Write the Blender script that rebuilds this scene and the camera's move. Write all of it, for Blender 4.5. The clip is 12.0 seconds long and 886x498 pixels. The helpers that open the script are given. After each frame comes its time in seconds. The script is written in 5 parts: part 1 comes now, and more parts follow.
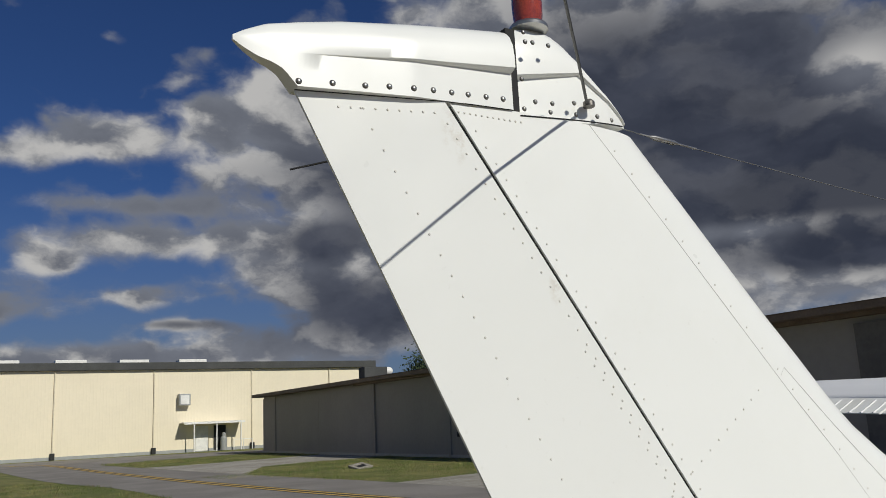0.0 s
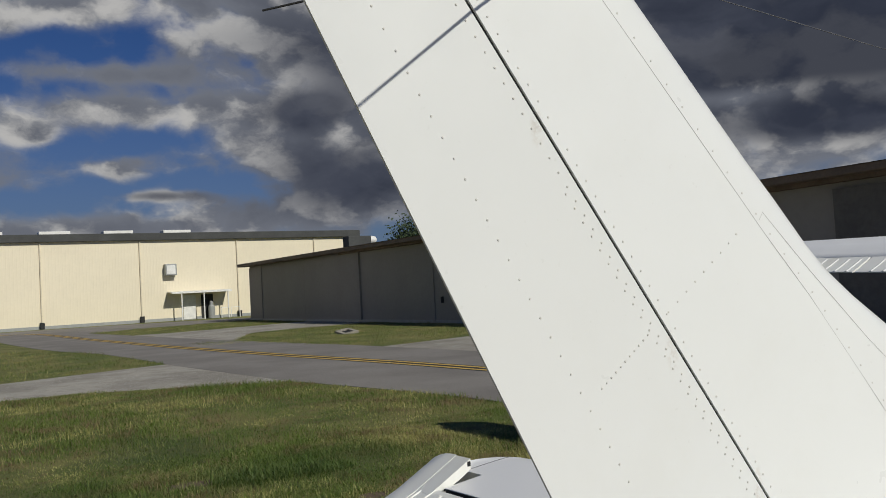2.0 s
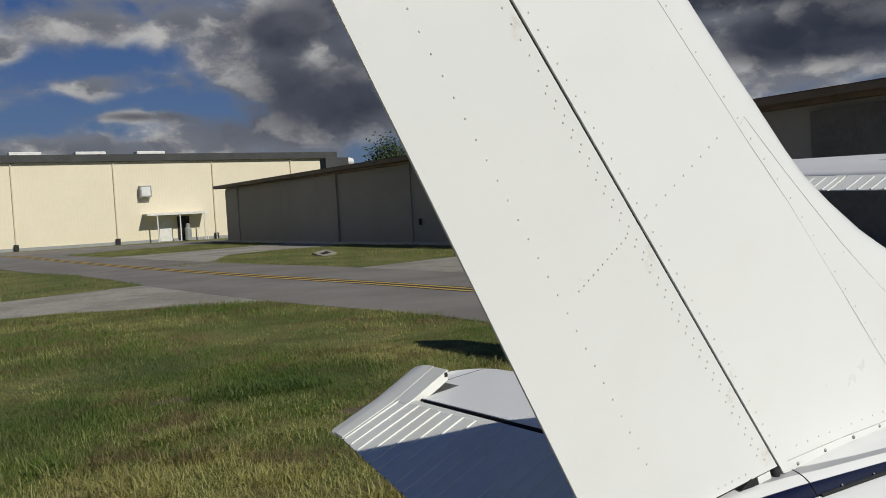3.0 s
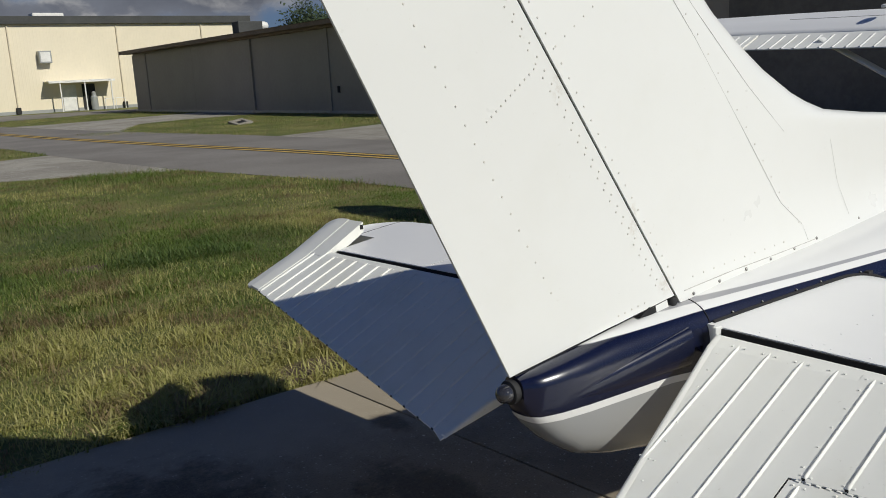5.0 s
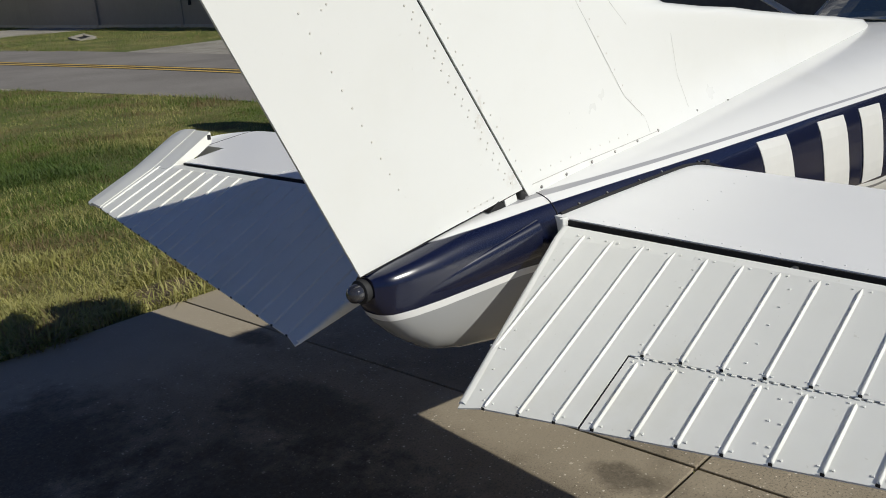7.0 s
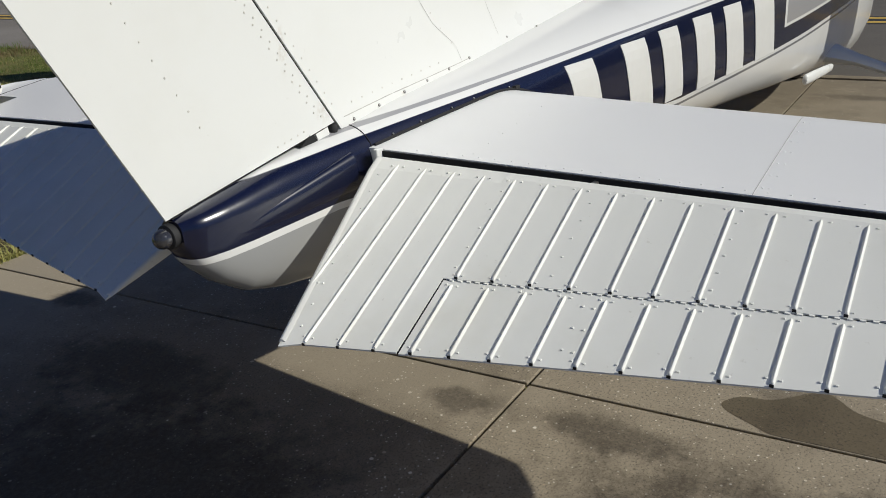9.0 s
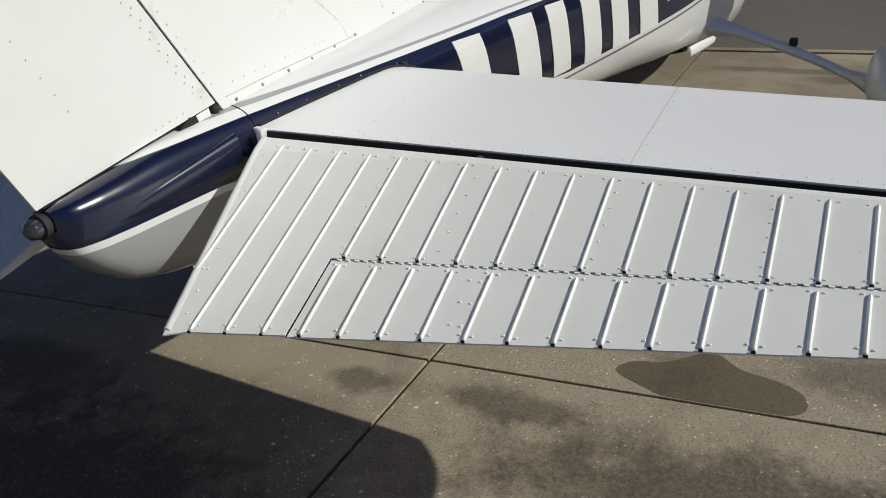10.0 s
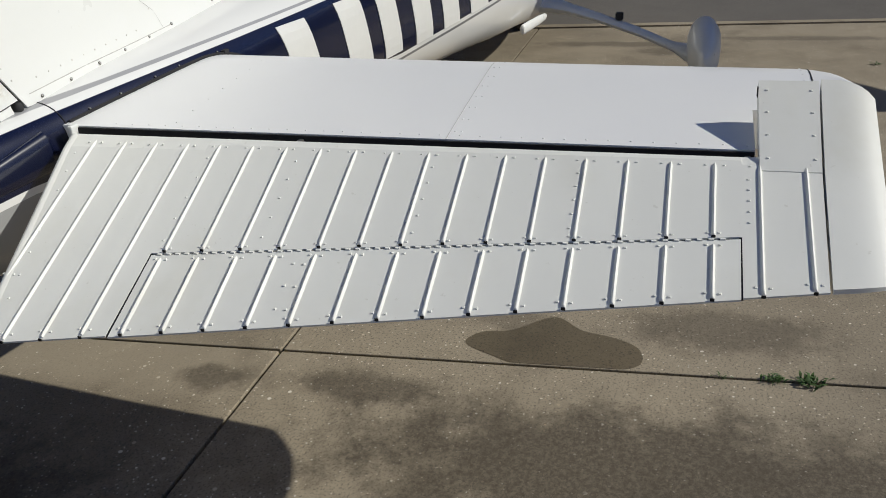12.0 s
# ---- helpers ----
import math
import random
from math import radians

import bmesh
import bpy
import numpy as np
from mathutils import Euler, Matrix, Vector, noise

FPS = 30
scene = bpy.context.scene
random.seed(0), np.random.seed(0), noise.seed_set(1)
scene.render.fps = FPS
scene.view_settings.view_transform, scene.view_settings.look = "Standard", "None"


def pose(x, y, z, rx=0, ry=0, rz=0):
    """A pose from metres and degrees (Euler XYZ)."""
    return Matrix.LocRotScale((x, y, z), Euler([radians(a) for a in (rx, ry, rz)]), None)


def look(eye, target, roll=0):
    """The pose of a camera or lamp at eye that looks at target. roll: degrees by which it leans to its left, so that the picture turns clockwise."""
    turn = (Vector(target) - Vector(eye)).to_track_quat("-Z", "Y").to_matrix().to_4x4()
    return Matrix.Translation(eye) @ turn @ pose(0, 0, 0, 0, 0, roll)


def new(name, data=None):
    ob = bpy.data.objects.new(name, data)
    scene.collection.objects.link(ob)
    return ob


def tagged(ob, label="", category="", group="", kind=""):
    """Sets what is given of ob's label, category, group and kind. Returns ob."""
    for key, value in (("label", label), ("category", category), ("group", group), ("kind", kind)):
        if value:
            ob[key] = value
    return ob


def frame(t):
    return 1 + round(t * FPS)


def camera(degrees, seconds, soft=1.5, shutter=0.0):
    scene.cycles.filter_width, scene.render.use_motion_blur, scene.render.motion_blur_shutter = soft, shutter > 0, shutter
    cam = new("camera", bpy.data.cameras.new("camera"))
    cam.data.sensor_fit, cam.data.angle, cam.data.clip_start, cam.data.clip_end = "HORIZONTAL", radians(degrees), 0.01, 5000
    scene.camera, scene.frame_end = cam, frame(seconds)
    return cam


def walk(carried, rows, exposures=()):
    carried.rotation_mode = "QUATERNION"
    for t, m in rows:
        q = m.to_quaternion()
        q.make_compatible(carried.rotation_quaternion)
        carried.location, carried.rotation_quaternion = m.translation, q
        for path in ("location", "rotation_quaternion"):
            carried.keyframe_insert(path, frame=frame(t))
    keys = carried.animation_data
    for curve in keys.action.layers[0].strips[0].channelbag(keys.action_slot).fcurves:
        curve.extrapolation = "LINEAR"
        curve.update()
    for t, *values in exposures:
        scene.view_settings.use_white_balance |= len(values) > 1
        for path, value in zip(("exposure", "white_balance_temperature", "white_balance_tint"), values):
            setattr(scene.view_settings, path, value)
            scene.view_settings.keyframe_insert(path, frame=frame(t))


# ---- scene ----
cam = camera(55.1, 12.0, 0.9)
PATH = [
    (0, (-1.689, -1.284, 1.773), (-0.686, 0.401, 2.166), -2.8),
    (0.5, (-1.686, -1.280, 1.762), (-0.674, 0.415, 2.080), -3.0),
    (1, (-1.684, -1.275, 1.749), (-0.662, 0.427, 1.991), -3.1),
    (1.5, (-1.681, -1.269, 1.736), (-0.647, 0.435, 1.902), -3.1),
    (2, (-1.674, -1.267, 1.725), (-0.632, 0.438, 1.813), -3.2),
    (2.5, (-1.676, -1.265, 1.706), (-0.622, 0.434, 1.703), -3.1),
    (3, (-1.661, -1.245, 1.685), (-0.584, 0.437, 1.589), -3.1),
    (5, (-1.644, -1.260, 1.609), (-0.453, 0.294, 1.203), -3.0),
    (5.5, (-1.634, -1.255, 1.591), (-0.407, 0.250, 1.112), -2.9),
    (6, (-1.619, -1.251, 1.578), (-0.351, 0.201, 1.044), -3.0),
    (6.5, (-1.607, -1.256, 1.567), (-0.286, 0.133, 0.995), -3.1),
    (7, (-1.592, -1.270, 1.559), (-0.218, 0.049, 0.948), -3.2),
    (9, (-1.550, -1.320, 1.531), (-0.000, -0.308, 0.773), -3.6),
    (9.5, (-1.538, -1.334, 1.528), (0.059, -0.426, 0.738), -3.4),
    (10, (-1.528, -1.353, 1.524), (0.106, -0.537, 0.709), -3.3),
    (10.5, (-1.525, -1.371, 1.520), (0.138, -0.637, 0.686), -3.3),
    (11, (-1.519, -1.386, 1.518), (0.165, -0.732, 0.659), -3.4),
    (11.5, (-1.516, -1.411, 1.515), (0.188, -0.824, 0.647), -3.7),
    (12, (-1.520, -1.436, 1.514), (0.208, -0.913, 0.653), -3.7),
]
walk(cam, [(t, look(eye, target, roll)) for t, eye, target, roll in PATH], [(0, -0.04), (2, -0.12), (3, -0.10), (5, -0.01), (6.5, 0.04), (7, 0.06), (9, 0.0), (12, 0.0)])

# ---- world, sun ----
SUN = Vector((-0.29, 1.375, -1.0)).normalized()
lamp = bpy.data.lights.new("sun", "SUN")
lamp.energy, lamp.angle, lamp.color = 3.4, radians(0.53), (1.0, 0.975, 0.88)
sun = new("sun", lamp)
sun.rotation_mode = "QUATERNION"
sun.rotation_quaternion = SUN.to_track_quat("-Z", "Y")


class Nodes:
    """Short way to build a node tree."""

    def __init__(self, tree):
        self.t = tree

    def put(self, kind, inputs=None, **props):
        n = self.t.nodes.new(kind)
        for k, v in props.items():
            setattr(n, k, v)
        for k, v in (inputs or {}).items():
            if isinstance(v, bpy.types.NodeSocket):
                self.t.links.new(v, n.inputs[k])
            else:
                n.inputs[k].default_value = v
        return n

    def math(self, op, a, b=0.0, c=0.0, clamp=False):
        return self.put("ShaderNodeMath", {0: a, 1: b, 2: c}, operation=op, use_clamp=clamp).outputs[0]

    def vmath(self, op, a, b=(0, 0, 0)):
        return self.put("ShaderNodeVectorMath", {0: a, 1: b}, operation=op)

    def noise(self, vec, scale, detail=4.0, rough=0.55, distort=0.0):
        return self.put("ShaderNodeTexNoise", {"Vector": vec, "Scale": scale, "Detail": detail, "Roughness": rough, "Distortion": distort}).outputs[0]

    def step(self, x, lo, hi, a=0.0, b=1.0):
        return self.put("ShaderNodeMapRange", {"Value": x, "From Min": lo, "From Max": hi, "To Min": a, "To Max": b}, interpolation_type="SMOOTHSTEP").outputs[0]

    def mix(self, f, a, b, blend="MIX"):
        n = self.put("ShaderNodeMix", data_type="RGBA", blend_type=blend)
        for k, v in ((0, f), (6, a), (7, b)):
            if isinstance(v, bpy.types.NodeSocket):
                self.t.links.new(v, n.inputs[k])
            else:
                n.inputs[k].default_value = v
        return n.outputs[2]


def rgb(r, g, b):
    return (r, g, b, 1.0)


world = bpy.data.worlds.new("sky")
scene.world = world
world.use_nodes = True
world.node_tree.nodes.clear()
N = Nodes(world.node_tree)
sky = N.put("ShaderNodeTexSky", sky_type="NISHITA", sun_disc=False, sun_elevation=radians(35.2), sun_rotation=radians(170.0), air_density=1.0, dust_density=0.3, ozone_density=3.0)
way = N.put("ShaderNodeTexCoord").outputs["Generated"]
sep = N.put("ShaderNodeSeparateXYZ", {0: way})

# heading from +y towards +x, and height over the horizon, both in degrees
heading = N.math("MULTIPLY", N.math("ARCTAN2", sep.outputs[0], sep.outputs[1]), 57.296)
height = N.math("MULTIPLY", N.math("ARCSINE", sep.outputs[2]), 57.296)
# banks of cloud: heading, height, half widths, cover, dark
BANKS = [(16.4, 20.0, 4.2, 2.4, 0.32, -0.05), (21.4, 20.0, 4, 3.2, 0.31, 0.20), (9.0, 18.4, 4.5, 1.3, 0.29, 0.03), (3.6, 17.4, 2.6, 1.0, 0.27, 0.0), (19.0, 16.4, 6, 1.9, 0.28, 0.40),
         (10.8, 14.4, 6.2, 0.7, 0.30, 0.04), (11.6, 12.1, 4.6, 1.3, 0.33, -0.05), (18.0, 12.4, 3.2, 1.4, 0.28, 0.10), (10.3, 8.7, 2.4, 0.9, 0.33, 0.05), (19.0, 9.6, 3.2, 1.6, 0.27, 0.10),
         (22.6, 12.1, 2.6, 1.2, 0.28, 0.95), (25.0, 7.5, 6.0, 3.4, 0.42, 0.95), (12.9, 6.8, 3.2, 0.4, 0.24, 0.75), (11.5, 4.6, 8.0, 1.2, 0.42, -0.4), (26.1, 14.9, 4.5, 3.5, 0.36, 0.8), (25.3, 10.6, 1.1, 0.9, 0.20, -0.6), (17.6, 5.9, 4, 1.2, 0.22, 0.3),
         (14.2, 24.2, 1.6, 1.0, 0.19, 0.0), (8.6, 24.6, 1.3, 0.4, 0.14, 0.0), (1.5, 7.3, 1.8, 0.5, 0.24, 0.0), (2.0, 4.8, 4.0, 1.1, 0.34, -0.1), (5.0, 11.5, 3.2, 1.6, 0.26, 0.0), (4.0, 8.0, 3.5, 1.2, 0.22, 0.0), (5.5, 10.5, 1.4, 0.7, 0.22, 0.0), (32.6, 26.4, 6, 2.4, 0.22, 0.10), (39.9, 14.7, 8, 12, 0.26, 0.6),
         (50.5, 19.8, 15, 8, 0.46, 0.95), (58.8, 12.9, 13, 2.6, 0.46, 0.75), (58.6, 19.8, 2.6, 1.5, 0.0, -0.70), (50.9, 11.0, 5, 0.6, 0.0, -0.50), (56.6, 8.8, 8, 1.5, 0.40, 0.75), (52.0, 6.3, 5, 1.3, 0.26, -0.30),
         # the -95 and -170 banks are unseen, added to grey the fill light
         (80, 12, 18, 14, 0.25, 0.6), (150, 20, 40, 14, 0.08, 0.2), (-95, 35, 55, 26, 0.22, 0.55), (-170, 40, 30, 20, 0.12, 0.4)]
mass, gloom = 0.0, 0.0
for a0, e0, sa, se, dm, dk in BANKS:
    p = N.math("POWER", N.math("DIVIDE", N.math("SUBTRACT", heading, a0), sa), 2.0)
    q = N.math("POWER", N.math("DIVIDE", N.math("SUBTRACT", height, e0), se), 2.0)
    g = N.math("EXPONENT", N.math("MULTIPLY", N.math("ADD", p, q), -1.0))
    mass = N.math("ADD", mass, N.math("MULTIPLY", g, dm))
    if dk:
        gloom = N.math("ADD", gloom, N.math("MULTIPLY", g, dk))
# the unseen sky towards the zenith is cleared to cut the fill light
mass = N.math("SUBTRACT", mass, N.step(height, 30.0, 46.0, 0.0, 0.22))
flat = N.vmath("MULTIPLY", way, (1.0, 1.0, 1.6)).outputs[0]
shift = N.vmath("ADD", flat, (0.37, 0.11, 0.83)).outputs[0]
warp = N.put("ShaderNodeTexNoise", {"Vector": shift, "Scale": 7.0, "Detail": 5.0, "Roughness": 0.6})
warped = N.vmath("ADD", shift, N.vmath("MULTIPLY", N.vmath("SUBTRACT", warp.outputs["Color"], (0.5, 0.5, 0.5)).outputs[0], (0.13, 0.13, 0.13)).outputs[0]).outputs[0]


def billow(vec, scale):
    v = N.put("ShaderNodeTexVoronoi", {"Vector": vec, "Scale": scale, "Smoothness": 0.35}, feature="SMOOTH_F1")
    return N.math("SUBTRACT", 1.0, N.math("MULTIPLY", v.outputs["Distance"], 1.25))


def puff(vec):
    """Soft heaps at three sizes."""
    big = N.noise(vec, 5.5, 2.0, 0.5)
    fine = N.noise(vec, 21.0, 7.0, 0.58)
    heap = N.math("ADD", N.math("MULTIPLY", billow(vec, 10.0), 0.62), N.math("MULTIPLY", billow(vec, 24.0), 0.38))
    return N.math("ADD", N.math("MULTIPLY", big, 0.46), N.math("ADD", N.math("MULTIPLY", heap, 0.36), N.math("MULTIPLY", fine, 0.22)))


dens = puff(warped)
full = N.math("ADD", dens, mass)
cover = N.step(full, 0.525, 0.755)
thick = N.step(full, 0.60, 0.95)
dark = N.step(gloom, 0.0, 1.0)


def relief(vec):
    return N.math("ADD", N.math("MULTIPLY", billow(vec, 9.0), 0.72), N.math("ADD", N.math("MULTIPLY", billow(vec, 20.0), 0.3), N.math("MULTIPLY", N.noise(vec, 26.0, 6.0, 0.65), 0.42)))


slope = N.math("SUBTRACT", relief(warped), relief(N.vmath("ADD", warped, (0.016, -0.02, 0.042)).outputs[0]))
lit = N.math("MULTIPLY", N.step(slope, -0.14, 0.29), N.step(full, 0.52, 0.72))
streak = N.step(N.noise(N.vmath("MULTIPLY", warped, (1.0, 1.0, 1.8)).outputs[0], 4.5, 4.0, 0.55), 0.34, 0.68)
storm = N.mix(streak, rgb(0.050, 0.060, 0.092), rgb(0.100, 0.113, 0.156))
tone = N.mix(dark, rgb(0.205, 0.222, 0.27), storm)
body_col = N.mix(thick, N.mix(dark, rgb(0.30, 0.325, 0.385), rgb(0.15, 0.165, 0.21)), tone)
rim = N.math("MULTIPLY", lit, N.math("SUBTRACT", 1.0, N.math("MULTIPLY", dark, 0.94)))
cloud = N.mix(rim, body_col, rgb(0.80, 0.79, 0.775))
veil = N.step(height, 17.0, 0.0, 0.0, 0.58)
blue = N.mix(1.0, sky.outputs[0], rgb(0.026, 0.040, 0.069), "MULTIPLY")
blue = N.mix(veil, blue, rgb(0.20, 0.25, 0.35))
out = N.mix(cover, blue, cloud)
back = N.put("ShaderNodeBackground", {"Color": out, "Strength": 0.61})
N.put("ShaderNodeOutputWorld", {"Surface": back.outputs[0]})

# ---- materials ----


def material(name, rough=0.5, metal=0.0, coat=0.0):
    m = bpy.data.materials.new(name)
    m.use_nodes = True
    n = Nodes(m.node_tree)
    b = m.node_tree.nodes["Principled BSDF"]
    b.inputs["Roughness"].default_value = rough
    b.inputs["Metallic"].default_value = metal
    b.inputs["Coat Weight"].default_value = coat
    b.inputs["Coat Roughness"].default_value = 0.08
    return m, n, b


def link(n, b, sock, what):
    n.t.links.new(what, b.inputs[sock])


def bump(n, b, height, strength=0.2, dist=0.002):
    o = n.put("ShaderNodeBump", {"Height": height, "Strength": strength, "Distance": dist})
    link(n, b, "Normal", o.outputs[0])


def place(n):
    return n.put("ShaderNodeNewGeometry").outputs["Position"]


def plain(name, col, rough=0.5, metal=0.0, coat=0.0, scale=8.0, var=0.12, bmp=0.0):
    m, n, b = material(name, rough, metal, coat)
    p = place(n)
    f = n.math("ADD", n.math("MULTIPLY", n.noise(p, scale, 5), 0.6), n.math("MULTIPLY", n.noise(p, scale * 9, 3), 0.4))
    lo, hi = [c * (1 - var) for c in col], [min(1, c * (1 + var)) for c in col]
    link(n, b, "Base Color", n.mix(n.step(f, 0.3, 0.7), rgb(*lo), rgb(*hi)))
    if bmp:
        bump(n, b, n.noise(p, scale * 20, 4), bmp)
    return m


def paint(name, col, rough, dirt, coat=0.25, wave=0.05, stains=()):
    """Aircraft paint: faint oil-canning of the skin, grime and fine specks."""
    m, n, b = material(name, rough, 0.0, coat)
    p = place(n)
    g = n.step(n.noise(p, 3.1, 6, 0.6), 0.48, 0.75)
    speck = n.step(n.noise(p, 70, 2), 0.70, 0.78)
    c = n.mix(n.math("MULTIPLY", g, dirt), rgb(*col), rgb(col[0] * 0.8, col[1] * 0.77, col[2] * 0.68))
    c = n.mix(n.math("MULTIPLY", speck, dirt * 0.7), c, rgb(col[0] * 0.55, col[1] * 0.52, col[2] * 0.45))
    if stains:
        for x0, z0, rx, rz in stains:
            q = n.vmath("MULTIPLY", n.vmath("SUBTRACT", p, (x0, -0.04, z0)).outputs[0], (1 / rx, 8.0, 1 / rz)).outputs[0]
            near = n.step(n.vmath("LENGTH", q).outputs["Value"], 1.0, 0.2)
            c = n.mix(n.math("MULTIPLY", near, n.step(n.noise(p, 60, 5, 0.7), 0.40, 0.68, 0.0, 0.28)), c, rgb(0.38, 0.26, 0.13))
    link(n, b, "Base Color", c)
    link(n, b, "Roughness", n.step(n.noise(p, 6, 4), 0.3, 0.7, rough * 0.8, rough * 1.25))
    bump(n, b, n.noise(p, 5.5, 2), wave, 0.02)
    return m


M_WHITE = paint("white_paint", (0.825, 0.83, 0.80), 0.34, 0.12, stains=((-0.912, 2.30, 0.022, 0.06), (-0.89, 2.265, 0.016, 0.05), (-0.57, 2.380, 0.03, 0.03), (-0.40, 1.57, 0.02, 0.06), (-0.18, 1.26, 0.02, 0.07), (-0.70, 2.01, 0.02, 0.05), (-0.075, 1.10, 0.03, 0.04)))
M_STAB = paint("stabilizer_paint", (0.87, 0.87, 0.86), 0.36, 0.03, 0.0, 0.012)
M_ELEV = paint("elevator_paint", (0.845, 0.845, 0.795), 0.52, 0.35, 0.0, 0.16)
# black for seals and joints, and for the shade inside gaps
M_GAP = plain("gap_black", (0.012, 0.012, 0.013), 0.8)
M_SEAM = plain("seam_grey", (0.50, 0.49, 0.46), 0.7)
M_STEEL = plain("steel", (0.42, 0.41, 0.39), 0.35, 0.9, scale=60)
M_SCREW = plain("screw_steel", (0.16, 0.15, 0.135), 0.45, 0.7, scale=90, var=0.5)
M_RUBBER = plain("black_rubber", (0.02, 0.02, 0.021), 0.7, scale=30)
M_RIVET = plain("rivet_paint", (0.67, 0.65, 0.60), 0.40, scale=40, var=0.12)
M_ROD = plain("antenna_rod", (0.05, 0.05, 0.05), 0.5, 0.3)
M_RED = plain("red_glass", (0.26, 0.040, 0.018), 0.10, 0.0, 1.0, scale=25, var=0.5)
M_LENS = plain("nav_lens", (0.035, 0.035, 0.04), 0.08, 0.0, 1.0, scale=40, var=0.3)


def livery():
    """White skin with a navy band, thin lines and a grey block, all by place along the fuselage."""
    m, n, b = material("fuselage_paint", 0.24, 0.0, 0.5)
    p = place(n)
    s = n.put("ShaderNodeSeparateXYZ", {0: p})
    x, z = s.outputs[0], s.outputs[2]

    def line(pts):
        r = n.put("ShaderNodeFloatCurve")
        c = r.mapping.curves[0]
        c.points[0].location = ((pts[0][0] + 1) / 9, pts[0][1] / 2)
        c.points[1].location = ((pts[-1][0] + 1) / 9, pts[-1][1] / 2)
        for a, q in pts[1:-1]:
            c.points.new((a + 1) / 9, q / 2)
        for q in c.points:
            q.handle_type = "VECTOR"
        r.mapping.update()
        n.t.links.new(n.math("DIVIDE", n.math("ADD", x, 1.0), 9.0), r.inputs["Value"])
        return n.math("MULTIPLY", r.outputs[0], 2.0)

    top, bot = line(BAND_TOP), line(BAND_BOT)

    def between(lo, hi):
        return n.math("MULTIPLY", n.step(n.math("SUBTRACT", z, lo), -0.0008, 0.0008), n.step(n.math("SUBTRACT", hi, z), -0.0008, 0.0008))

    band = between(bot, top)
    grey1 = between(n.math("ADD", top, 0.014), n.math("ADD", top, 0.021))
    grey2 = between(n.math("SUBTRACT", bot, 0.030), n.math("SUBTRACT", bot, 0.018))
    ahead = n.step(x, -0.36, -0.30)
    # grey belly paint of the tail cone, darkened further for the shade underneath
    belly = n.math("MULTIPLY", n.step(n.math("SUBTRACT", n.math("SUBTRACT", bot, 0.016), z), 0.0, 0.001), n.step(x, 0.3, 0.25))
    g = n.step(n.noise(p, 4, 6), 0.45, 0.75, 0.0, 0.12)
    white = n.mix(g, rgb(0.80, 0.80, 0.78), rgb(0.6, 0.58, 0.52))
    flake = n.step(n.noise(p, 900, 1), 0.45, 0.75)
    navy = n.mix(flake, rgb(0.0028, 0.0045, 0.021), rgb(0.006, 0.012, 0.048))
    c = n.mix(n.math("MULTIPLY", grey1, ahead), white, rgb(0.36, 0.36, 0.37))
    c = n.mix(n.math("MULTIPLY", grey2, n.step(x, 0.3, 0.5)), c, rgb(0.2, 0.2, 0.21))
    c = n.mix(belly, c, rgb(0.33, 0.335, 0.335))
    c = n.mix(band, c, navy)
    blk = n.math("MULTIPLY", n.step(x, 2.978, 2.98), n.step(x, 5.9, 5.88))
    edge = n.math("MULTIPLY", n.step(x, 2.943, 2.945), n.step(x, 5.9, 5.88))
    c = n.mix(n.math("MULTIPLY", edge, between(n.math("ADD", bot, 0.085), n.math("ADD", top, 0.0))), c, white)
    c = n.mix(n.math("MULTIPLY", blk, between(n.math("ADD", bot, 0.10), n.math("ADD", top, 0.0))), c, rgb(0.36, 0.36, 0.37))
    link(n, b, "Base Color", c)
    bump(n, b, n.noise(p, 5, 2), 0.05, 0.02)
    return m


BAND_TOP = [(-1.0, 0.970), (-0.517, 0.985), (-0.444, 1.000), (-0.266, 1.016), (0.0, 1.027), (0.485, 1.048), (1.187, 1.068), (2.171, 1.084), (8.0, 1.17)]
BAND_BOT = [(-1.0, 0.88), (-0.508, 0.891), (-0.117, 0.901), (0.286, 0.877), (1.027, 0.810), (1.70, 0.766), (2.299, 0.768), (3.3, 0.775), (8.0, 0.86)]
M_FUS = livery()


